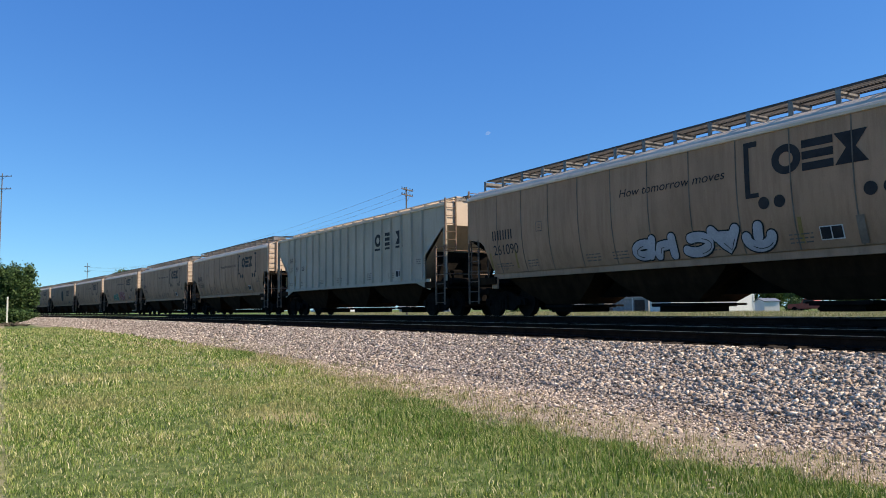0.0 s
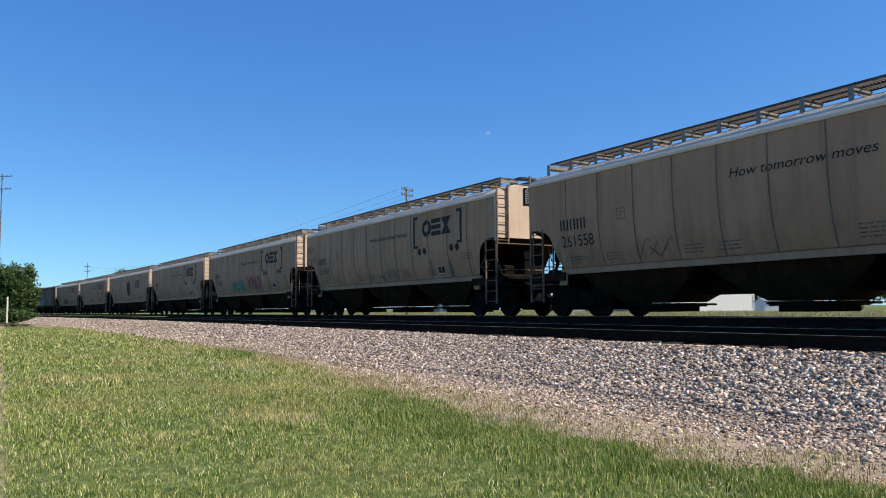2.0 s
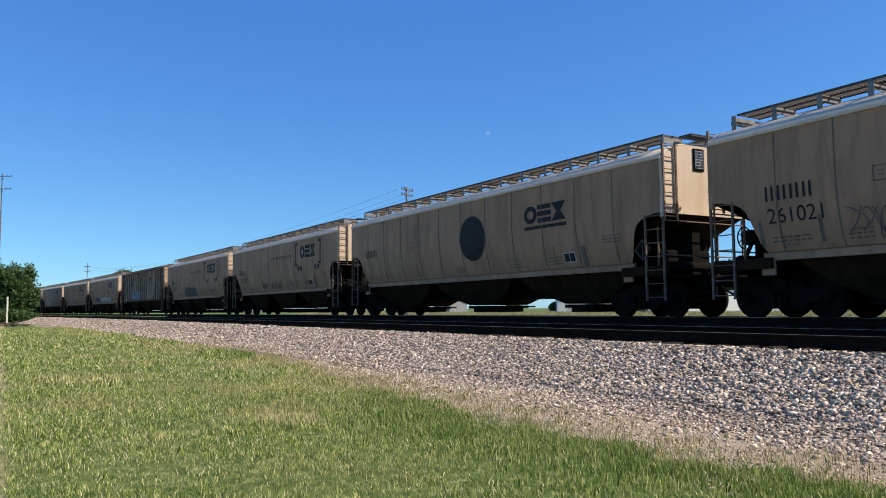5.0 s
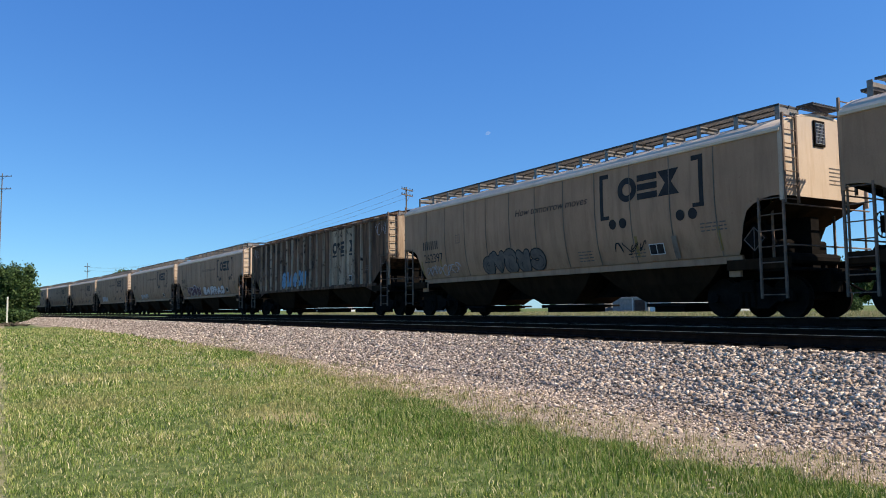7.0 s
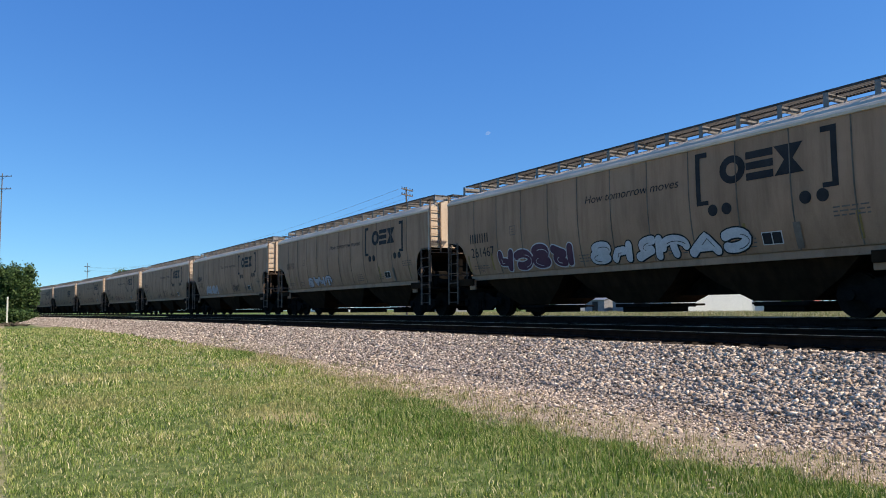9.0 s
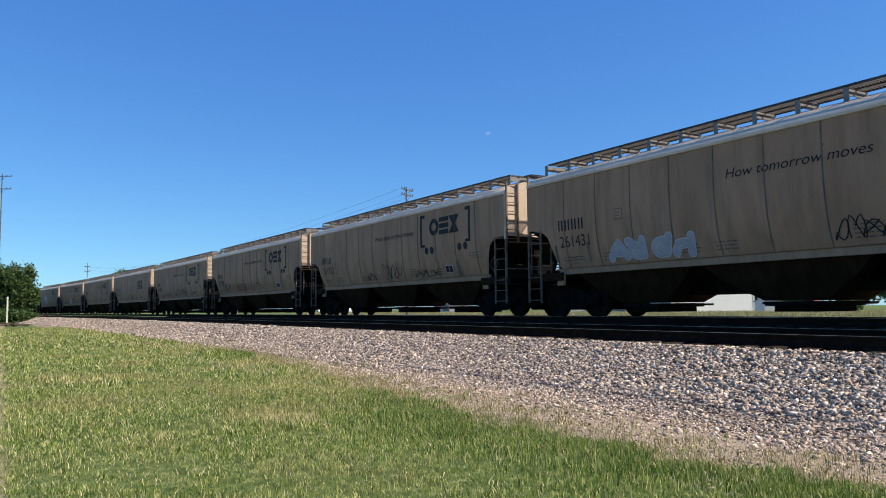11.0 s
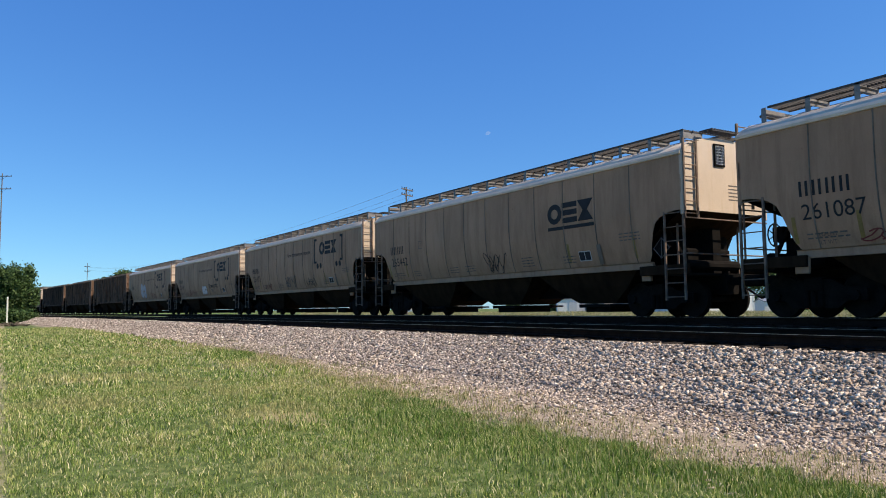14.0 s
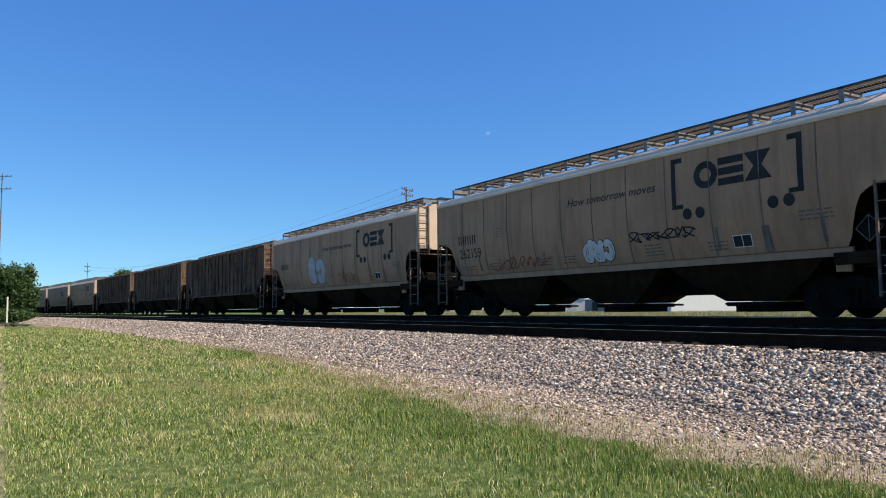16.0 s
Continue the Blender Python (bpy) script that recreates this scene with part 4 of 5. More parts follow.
def graffiti_tag(car, x0, x1, z0, z1, colour, label, seed, flat=False, w=0.028):
    """A quick scrawl: looping and hooked lines; they spell nothing."""
    rng = random.Random(seed)
    bm = bmesh.new()
    n = max(3, int((x1 - x0) / 0.28))
    for k in range(n):
        cx = x0 + (x1 - x0) * (k + 0.5) / n
        r = (x1 - x0) / n * rng.uniform(0.45, 0.75)
        h = (z1 - z0) / 2 * rng.uniform(0.6, 1.0)
        a0, span, tw = rng.uniform(0, 6.28), rng.uniform(3.0, 6.5), rng.uniform(0.5, 2.0)
        cz = (z0 + z1) / 2 + rng.uniform(-0.1, 0.1) * (z1 - z0)
        pts = [(cx + r * math.cos(a0 + span * i / 12), cz + h * math.sin(tw * (a0 + span * i / 12))) for i in range(13)]
        stroke_on_side(bm, pts, w, flat, 0.012)
        if rng.random() < 0.5:
            stroke_on_side(bm, [(cx - r, cz - h * 0.7), (cx, cz), (cx + r * 0.6, cz + h * 0.9)], w, flat, 0.014)
    tagged(part("graffiti_tag", bm, colour, car, label), kind="stuff")


def emblem(car, x0, x1, z0, z1, flat, gap=0.0, underline=False, material=None):
    """The maker's mark as three plain dark shapes: a ring, a stack of bars, two triangles tip to tip."""
    material = material or LETTER
    w = (x1 - x0 - 2 * gap) / 3
    h = z1 - z0
    for k in range(3):
        a = x0 + k * (w + gap)
        b = a + w * (0.97 if not gap else 1.0)
        bm = bmesh.new()
        if k == 0:
            disc_on_side(bm, (a + b) / 2, (z0 + z1) / 2, h / 2, flat, 0.009, h * 0.24, 28, (b - a) / h)
        elif k == 1:
            for lo, hi, i0, i1 in ((0.0, 0.26, 0, 1), (0.37, 0.63, 0, 1), (0.74, 1.0, 0, 1)):
                bar_on_side(bm, a + (b - a) * i0, a + (b - a) * i1, z0 + h * lo, z0 + h * hi, flat, 0.009)
        else:
            m = (a + b) / 2
            for s, ze in ((1, z1), (-1, z0)):
                zm = (z0 + z1) / 2
                poly_on_side(bm, [(a, ze), (b, ze), (m + 0.14 * w, zm), (m - 0.14 * w, zm)][:: s], flat, 0.009)
        part("emblem_shape", bm, material, car, "plain dark painted mark" if k == 0 else "")
        if underline and gap:
            bm = bmesh.new()
            bar_on_side(bm, a, b, z0 - 0.16, z0 - 0.07, flat, 0.009)
            part("emblem_bar", bm, material, car)
    if underline and not gap:
        bm = bmesh.new()
        bar_on_side(bm, x0, x1, z0 - 0.18, z0 - 0.08, flat, 0.009)
        part("emblem_bar", bm, material, car)


def marks_bars(car, x, z, h, flat, material=None, n=4):
    """The owner's initials as plain upright bars."""
    bm = bmesh.new()
    for i in range(n):
        a = x + i * h * 0.98
        for b in (0.0, 0.46):
            bar_on_side(bm, a + h * b, a + h * (b + 0.2), z, z + h * 1.05, flat)
    tagged(part("owner_mark", bm, material or LETTER, car, "row of dark painted bars"), kind="stuff")


def small_stencils(car, flat, length, seed):
    rng = random.Random(seed)
    bm = bmesh.new()
    for x, z, w, rows in ((-length + 1.5, 1.62, 0.9, 2), (-length + 3.2, 1.56, 0.5, 3), (-length + 5.9, 1.56, 0.6, 3), (-9.9, 1.56, 0.6, 3), (-6.6, 1.56, 0.6, 4), (-4.6, 1.56, 0.55, 3), (-2.2, 2.02, 0.75, 3)):
        for r in range(rows):
            z1 = z + 0.085 * r
            a = x
            while a < x + w:
                b = a + rng.uniform(0.06, 0.2)
                bar_on_side(bm, a, min(b, x + w), z1, z1 + 0.03, flat, 0.007)
                a = b + 0.04
    tagged(part("stencil", bm, STENCIL, car, "faded rows of small stencilled data"), kind="stuff")
    bm = bmesh.new()
    bar_on_side(bm, -3.9, -3.4, 1.58, 1.86, flat, 0.008)
    label = part("data_plate", bm, WHITE, car, "white-rimmed black data panel")
    bm = bmesh.new()
    for a in (-3.88, -3.64):
        bar_on_side(bm, a, a + 0.215, 1.60, 1.84, flat, 0.012)
    part("data_field", bm, LETTER, label)


def lettering(car, style, number, length):
    flat = style == "ribbed"
    if style == "bracket":
        for x, s in ((-5.52, 1), (-2.02, -1)):
            bm = bmesh.new()
            a, b = sorted((x, x + s * 0.13))
            c, d = sorted((x, x + s * 0.34))
            bar_on_side(bm, a, b, 2.62, 3.86, flat)
            bar_on_side(bm, c, d, 3.74, 3.862, flat, 0.0085)
            bar_on_side(bm, c, d, 2.62, 2.72, flat, 0.0085)
            part("emblem_bracket", bm, LETTER, car, "black square bracket beside the mark")
        for x in (-5.08, -4.70, -2.76, -2.38):
            bm = bmesh.new()
            disc_on_side(bm, x, 2.48, 0.135, flat)
            part("emblem_dot", bm, LETTER, car)
        emblem(car, -4.83, -2.72, 3.02, 3.66, flat)
        words("How tomorrow moves", -9.45, 3.16, 0.31, flat, LETTER, car, "slogan", 0.22, 1.16)
    elif style == "underlined":
        emblem(car, -5.1, -3.1, 2.72, 3.32, flat, 0.0, True)
    elif style == "oval":
        emblem(car, -5.6, -3.6, 2.85, 3.4, flat, 0.0, True)
        bm = bmesh.new()
        turns = [math.pi * i / 16 for i in range(17)]
        add_sheet(bm, [-8.6 - 0.8 * math.cos(a) for a in turns], [2.68 - 0.78 * math.sin(a) for a in turns], [2.681 + 0.78 * math.sin(a) for a in turns], 10, flat, 0.012)
        part("emblem_disc", bm, LETTER, car, "large dark round mark")
    elif style == "ribbed":
        emblem(car, -5.82, -3.32, 2.95, 3.5, flat, 0.36, True)
    size = 0.30
    x = -length + 1.45 if not flat else -16.2
    marks_bars(car, x, 2.50 if not flat else 2.83, 0.30 if not flat else 0.24, flat, LETTER)
    if flat and not number:
        marks_bars(car, x, 2.34, 0.22, flat, STENCIL, 5)
    if flat and number:
        for i in range(3):
            words(number[2 * i:2 * i + 2], -16.2 + 0.865 * i, 2.34, 0.33, flat, LETTER, car, "car_number")
        number = None
    if number:
        words(number, x, 2.02, 0.46, flat, LETTER, car, "car_number", 0.0, 1.0)
        words("LD LMT", x + 0.3, 1.66, 0.12, flat, STENCIL, car, "stencil", 0.0, 1.0, 0.010)
        words("LT WT", x + 0.3, 1.50, 0.12, flat, STENCIL, car, "stencil", 0.0, 1.0, 0.010)
    small_stencils(car, flat, length, length)
    if not flat:
        bm = bmesh.new()
        for q in ((-13.05, -12.75, 2.60, 2.62), (-13.05, -12.75, 2.88, 2.90), (-13.05, -13.03, 2.60, 2.90), (-12.77, -12.75, 2.60, 2.90), (-12.96, -12.84, 2.70, 2.72), (-12.96, -12.84, 2.78, 2.80)):
            bar_on_side(bm, *q, flat)
        tagged(part("stencil", bm, STENCIL, car), kind="stuff")
    for x in (-1.75, -4.35, -length + 1.2, -length + 2.6):
        bm = bmesh.new()
        bar_on_side(bm, x, x + 0.09, 1.55, 2.1, flat, 0.007)
        part("reflector", bm, shared["reflector_a"] if (number or "0")[-1] in "02578" else SEAM, car, "worn upright reflector strip")


shared["reflector_a"] = plain("worn_yellow_reflector", (0.22, 0.15, 0.05), (0.36, 0.24, 0.07), 4.0, 0.6)


# front end of each car at the start, from the head of the shown train to its tail
FRONT = {0: -5.25, 1: -23.8, 2: -43.55, 3: -62.3, 4: -80.85, 5: -99.4, 6: -117.75, 7: -138.0, 8: -156.2, 9: -174.7, 10: -194.7, 11: -213.0, 12: -231.75,
         13: -249.85, 14: -268.3, 15: -286.7, 16: -305.2, 17: -323.45, 18: -341.75, 19: -360.2, 20: -378.7, 21: -398.6, 22: -418.5, 23: -438.4}
STYLE = {1: "ribbed", 9: "ribbed", 20: "ribbed", 21: "ribbed", 22: "ribbed", 6: "oval", 16: "underlined", 24: "underlined", 27: "ribbed"}
NUMBER = {0: "261090", 1: "259428", 2: "261558", 3: "261981", 4: "261985", 5: "261021", 7: "262399", 8: "262397", 10: "261467", 12: "261431", 13: "261922", 14: "261908", 15: "261087", 16: "265442", 17: "261692", 18: "262159"}
cars = []


def on_line(x, length):
    """A car with its front end at x, both ends on the curving line."""
    a, b = bend(x), bend(x - length)
    return pose(x, SIDE_Y + a, 0, 0, 0, math.degrees(math.atan2(a - b, length)))


def paint_graffiti(k, car):
    if k == 0:
        graffiti_block(car, -9.3, -4.9, 1.40, 2.12, SP_SILVER, SP_BLACK, "silver graffiti with a black contour", 1, letters=5)
    elif k == 2:
        graffiti_tag(car, -12.4, -11.3, 1.5, 2.0, STENCIL, "faint grey scrawl", 2)
    elif k == 3:
        graffiti_tag(car, -9.0, -7.0, 1.5, 1.9, STENCIL, "faint grey scrawl", 31)
        graffiti_tag(car, -16.75, -15.9, 3.15, 3.5, SP_BLACK, "thin black scrawl", 41, w=0.022)
        graffiti_tag(car, -16.65, -15.55, 2.65, 2.95, SP_BLACK, "thin black scrawl", 42, w=0.022)
    elif k == 4:
        graffiti_block(car, -11.7, -9.0, 1.45, 2.3, SP_GREEN, SP_SILVER, "green graffiti with pale contour", 4, letters=5, halo=0.02)
        graffiti_block(car, -8.3, -5.9, 1.45, 2.5, SP_PINK, SP_SILVER, "maroon graffiti with pale contour", 5, letters=4, halo=0.015)
    elif k == 5:
        graffiti_tag(car, -13.6, -10.6, 1.5, 2.2, STENCIL, "faded grey scrawl", 6)
    elif k == 7:
        graffiti_tag(car, -9.6, -7.9, 1.45, 2.0, SP_BLACK, "black scrawl", 7)
        graffiti_tag(car, -11.2, -10.4, 1.5, 1.9, SP_BLACK, "black scrawl", 71)
    elif k == 8:
        graffiti_block(car, -11.6, -8.2, 1.38, 2.2, STENCIL, SP_BLACK, "grey swelling graffiti with a black contour", 8, letters=5, halo=0.04)
        graffiti_tag(car, -15.3, -12.9, 1.5, 1.9, SP_SILVER, "pale scrawl", 81)
        graffiti_tag(car, -5.1, -3.95, 1.65, 2.0, SP_BLACK, "black scrawl", 82)
    elif k == 9:
        for x in (-6.05, -5.15, -4.28):
            bm = bmesh.new()
            bar_on_side(bm, x + 0.09, x + 0.78, 1.46, 4.06, True, 0.004)
            part("worn_panel", bm, RIB_PALE, car, "pale worn panel behind the marks")
        graffiti_block(car, -12.9, -9.3, 1.46, 2.45, SP_BLUE, SP_BLACK, "sky blue graffiti with a dark contour", 9, True, letters=6, halo=0.02)
        graffiti_tag(car, -1.35, -0.25, 3.45, 4.0, SP_SILVER, "thin silver scrawl", 91, True, w=0.02)
        graffiti_tag(car, -17.8, -16.9, 3.4, 4.0, SP_SILVER, "thin silver scrawl", 92, True, w=0.02)
    elif k == 10:
        graffiti_block(car, -14.0, -10.2, 1.42, 2.2, SP_PLUM, SP_WHITE, "plum graffiti with a white contour", 10, letters=4)
        graffiti_block(car, -9.5, -4.2, 1.42, 2.1, SP_WHITE, SP_BLACK, "white graffiti with a black contour", 11, letters=6)
    elif k == 11:
        graffiti_block(car, -12.6, -9.6, 1.44, 1.98, SP_SILVER, SP_BLACK, "small silver graffiti", 12, letters=4, halo=0.02)
    elif k == 12:
        graffiti_block(car, -13.5, -10.5, 1.44, 2.1, SP_SILVER, SP_WHITE, "pale faded graffiti", 13, letters=4, halo=0.02)
        graffiti_tag(car, -7.0, -5.4, 1.5, 2.0, SP_BLACK, "black scrawl", 121)
    elif k == 13:
        graffiti_tag(car, -8.9, -7.3, 1.5, 2.25, SP_BLACK, "black scrawl", 14)
        graffiti_tag(car, -10.6, -9.7, 1.5, 1.85, SP_BLACK, "black scrawl", 15)
        graffiti_tag(car, -6.2, -4.4, 1.5, 1.8, SP_BLACK, "black scrawl", 16)
    elif k == 14:
        graffiti_tag(car, -12.2, -6.5, 1.5, 2.05, SP_RED, "long dull red scrawl", 17, w=0.03)
        graffiti_tag(car, -14.4, -12.7, 1.5, 2.15, SP_BLACK, "black looping scrawl", 141, w=0.04)
    elif k == 15:
        graffiti_tag(car, -9.2, -5.9, 1.5, 2.15, SP_BLACK, "black looping scrawl", 18)
        graffiti_tag(car, -14.2, -12.8, 1.46, 1.7, SP_RED, "small red scrawl", 19)
        graffiti_tag(car, -12.4, -11.0, 1.5, 1.8, SP_BLACK, "black scrawl", 151)
    elif k == 16:
        graffiti_tag(car, -8.6, -7.4, 1.45, 2.15, SP_BLACK, "black angular scrawl", 20)
    elif k == 17:
        graffiti_tag(car, -9.9, -8.3, 1.5, 2.15, STENCIL, "faded dark grey scrawl", 21, w=0.05)
        graffiti_tag(car, -13.3, -12.2, 1.5, 1.8, SP_RED, "small faint red scrawl", 172)
        graffiti_tag(car, -6.8, -5.6, 1.5, 1.9, SP_BLACK, "black scrawl", 171)
    elif k == 18:
        graffiti_block(car, -9.0, -7.7, 1.44, 2.2, SP_WHITE, SP_BLACK, "white graffiti with a black contour", 22, letters=3, halo=0.02)
        graffiti_tag(car, -13.4, -10.4, 1.5, 1.9, SP_RED, "brownish red scrawl", 23)
        graffiti_tag(car, -7.0, -4.9, 1.9, 2.2, SP_BLACK, "black scrawl", 24, w=0.035)
    elif k == 19:
        graffiti_block(car, -11.4, -9.4, 1.5, 3.0, SP_SILVER, SP_BLUE, "tall pale blue and white graffiti", 25, letters=2, halo=0.03)
        graffiti_tag(car, -7.6, -5.6, 1.5, 2.0, SP_RED, "reddish scrawl", 26)


def build_train():
    curved, lc = build_curved(16.85)
    longer, ll = build_curved(18.6)
    grey, lg = build_ribbed(GREY, GREY, ROOF_SUNLIT)
    brown, lb = build_ribbed(BROWN, RIB_PALE, BROWN, 2.46)
    dark, ld = build_ribbed(BROWN, BROWN, BROWN, 2.46)
    used = set()
    x = FRONT[23]
    for k in range(24, 34):
        x = FRONT[k] = x - (19.9 if STYLE.get(k - 1) == "ribbed" else 18.5)
    for k in FRONT:
        FRONT[k] += 0.2
    FRONT[-1] = FRONT[0] + 18.45
    for k in sorted(FRONT):
        style = STYLE.get(k, "bracket")
        src, length = ((grey, lg) if k == 1 else (brown, lb) if k == 9 else (dark, ld)) if style == "ribbed" else ((longer, ll) if k == 6 else (curved, lc))
        if src in used:
            car = copy_thing(src, on_line(FRONT[k], length))
        else:
            car = src
            car.matrix_basis = on_line(FRONT[k], length)
        cars.append((k, car, src, length, style))
        used.add(src)
    for k, car, src, length, style in cars:
        lettering(car, style, NUMBER.get(k), length)
        paint_graffiti(k, car)
        if style == "ribbed":
            tagged(car, "light grey ribbed covered hopper car on the rails" if k == 1 else "rust-brown ribbed covered hopper car, heavily stained", "freight car", "covered hoppers of the train")
        else:
            extra = {0: "silver graffiti", 4: "green and maroon graffiti", 10: "white and plum graffiti", 14: "red scrawls", 18: "white graffiti", 8: "black scrawls", 6: "a large dark disc", 16: "an underlined mark", 19: "pale blue graffiti"}.get(k)
            tagged(car, "tan curved-side covered hopper car with " + (extra or "black bracket mark and dirt streaks"), "freight car", "covered hoppers of the train")


# ---- surroundings ----
def leaf_crown(name, centre, radii, n, size, seed, parent, flat_base=0.35, material=None):
    """Many small leaf pieces in lumps round the limbs."""
    rng = np.random.default_rng(seed)
    lumps = rng.standard_normal((26, 3))
    lumps /= np.linalg.norm(lumps, axis=1, keepdims=True)
    lumps *= rng.uniform(0.35, 0.95, (26, 1))
    lumps[:, 2] = np.where(lumps[:, 2] < -flat_base, -flat_base + 0.2 * rng.random(26), lumps[:, 2])
    pick = rng.integers(0, 26, n)
    p = lumps[pick] + rng.standard_normal((n, 3)) * rng.uniform(0.10, 0.24, (26, 1))[pick]
    r = np.linalg.norm(p, axis=1, keepdims=True)
    p = np.where(r > 1.0, p / r * (0.78 + 0.34 * rng.random((n, 1))), p)
    p = p * np.array(radii) + np.array(centre)
    a, b = rng.standard_normal((n, 3)), rng.standard_normal((n, 3))
    a /= np.linalg.norm(a, axis=1, keepdims=True)
    b -= (a * b).sum(1, keepdims=True) * a
    b /= np.linalg.norm(b, axis=1, keepdims=True)
    s = size * rng.uniform(0.6, 1.4, (n, 1))
    v = np.stack([p - a * s, p - b * s * 0.55, p + a * s, p + b * s * 0.55], 1).reshape(-1, 3)
    ob = soup(name, v, np.arange(n * 4).reshape(-1, 4), material or LEAF)
    ob.parent = parent
    return ob


def build_tree(x, y, z, height, radius, seed, leaves, size, label, low=0.25, name="tree"):
    tree = tagged(new(name), label, name)
    rng = random.Random(seed)
    bm = bmesh.new()
    r0 = 0.028 * height
    pts = [Vector((0, 0, 0)), Vector((rng.uniform(-0.1, 0.1), 0, height * 0.25)), Vector((rng.uniform(-0.2, 0.2), rng.uniform(-0.2, 0.2), height * 0.55)), Vector((rng.uniform(-0.3, 0.3), 0, height * 0.85))]
    def limb(a, b, ra, rb):
        d = b - a
        m = Matrix.Translation((a + b) / 2) @ d.to_track_quat("Z", "Y").to_matrix().to_4x4()
        bmesh.ops.create_cone(bm, cap_ends=True, segments=7, radius1=ra, radius2=rb, depth=d.length, matrix=m)
    for i in range(3):
        limb(pts[i], pts[i + 1], r0 * (1 - 0.28 * i), r0 * (0.72 - 0.28 * i))
    for i in range(9):
        base = pts[1].lerp(pts[3], rng.random())
        ang, ln = rng.uniform(0, 6.28), radius * rng.uniform(0.5, 0.9)
        limb(base, base + Vector((math.cos(ang) * ln, math.sin(ang) * ln, ln * rng.uniform(0.2, 0.8))), r0 * 0.35, r0 * 0.08)
    part("trunk", bm, BARK, tree, "grey-brown trunk with limbs")
    cz = height * (1 + low) / 2
    leaf_crown("crown", (0, 0, cz), (radius, radius, height * (1 - low) / 2), leaves, size, seed, tree, 0.8)
    tree.location = (x, y, z)
    return tree


def build_pole(x, y, z, height, arms, label, turn=0.0):
    pole = tagged(new("utility_pole"), label, "utility pole")
    bm = bmesh.new()
    bmesh.ops.create_cone(bm, cap_ends=True, segments=10, radius1=0.11, radius2=0.075, depth=height, matrix=Matrix.Translation((0, 0, height / 2)))
    part("pole", bm, WOOD_POLE, pole)
    for dz, half in arms:
        bm = box(-half, half, -0.17, -0.07, height - dz - 0.06, height - dz + 0.06, 0.01)
        add_bar(bm, (-half * 0.5, -0.12, height - dz), (0, -0.12, height - dz - 0.6), 0.02, 5)
        add_bar(bm, (half * 0.5, -0.12, height - dz), (0, -0.12, height - dz - 0.6), 0.02, 5)
        arm = part("crossarm", bm, WOOD_POLE, pole)
        for s in (-1, -0.55, 0.55, 1):
            bm = bmesh.new()
            add_bar(bm, (s * half * 0.94, -0.12, height - dz + 0.06), (s * half * 0.94, -0.12, height - dz + 0.22), 0.05, 7)
            part("insulator", bm, GLASS_DARK, arm)
    pole.location = (x, y, z)
    pole.rotation_euler = (0, 0, radians(turn))


def build_shed(name, x0, x1, y0, depth, h_eave, h_ridge, wall, roof, label, openings=(), z=FAR_Z, turn=0.0):
    """A small building: four walls with thickness, a pitched roof that oversails, doors as parts."""
    shed = tagged(new(name), label, "shed")
    y1 = y0 + depth
    zb, ze, zr = z - 0.1, z + h_eave, z + h_ridge
    bm = box(x0, x1, y0, y0 + 0.12, zb, ze)
    part("wall", bm, wall, shed)
    part("wall", box(x0, x1, y1 - 0.12, y1, zb, ze), wall, shed)
    for x in (x0, x1 - 0.12):
        bm = bmesh.new()
        add_prism(bm, [(y0 + 0.12, zb), (y1 - 0.12, zb), (y1 - 0.12, ze), ((y0 + y1) / 2, zr - 0.05), (y0 + 0.12, ze)], 0, x, x + 0.12)
        part("gable_wall", bm, wall, shed)
    ym = (y0 + y1) / 2
    for s, ya in ((1, y0 - 0.12), (-1, y1 + 0.12)):
        bm = bmesh.new()
        zl = ze - 0.12 * (zr - ze) / (depth / 2)
        add_prism(bm, [(ya, zl), (ym, zr), (ym, zr + 0.1), (ya, zl + 0.1)], 0, x0 - 0.15, x1 + 0.15)
        part("roof", bm, roof, shed)
    for kind, a, b, lo, hi, mat in openings:
        part(kind, box(a, b, y0 - 0.05, y0 - 0.004, z + lo, z + hi, 0.01), mat, shed)
    mid = Matrix.Translation(((x0 + x1) / 2, y0, 0))
    shed.matrix_basis = mid @ Matrix.Rotation(radians(turn), 4, "Z") @ mid.inverted()
    return shed


def build_vehicle(name, x, y, z, turn, material, label, truck=True):
    car = tagged(new(name), label, "vehicle")
    bm = bmesh.new()
    prof = [(-2.6, 0.45), (2.6, 0.45), (2.6, 0.95), (1.3, 1.08), (0.75, 1.72), (-0.55, 1.75), (-0.8, 1.1), (-2.6, 1.05)]
    add_prism(bm, prof, 1, -0.92, 0.92)
    bmesh.ops.bevel(bm, geom=list(bm.edges), offset=0.06, segments=2, affect="EDGES")
    part("body", bm, material, car)
    bm = bmesh.new()
    for s in (-0.93, 0.92):
        add_prism(bm, [(1.1, 1.12), (0.68, 1.62), (-0.45, 1.65), (-0.6, 1.14)], 1, s, s + 0.012)
    part("side_window", bm, GLASS_DARK, car)
    for wx in (-1.65, 1.65):
        for wy in (-0.86, 0.86):
            bm = bmesh.new()
            add_bar(bm, (wx, wy - 0.1, 0.36), (wx, wy + 0.1, 0.36), 0.36, 18)
            part("wheel", bm, SHADE_BLACK, car)
    car.location, car.rotation_euler = (x, y, z), (0, 0, radians(turn))


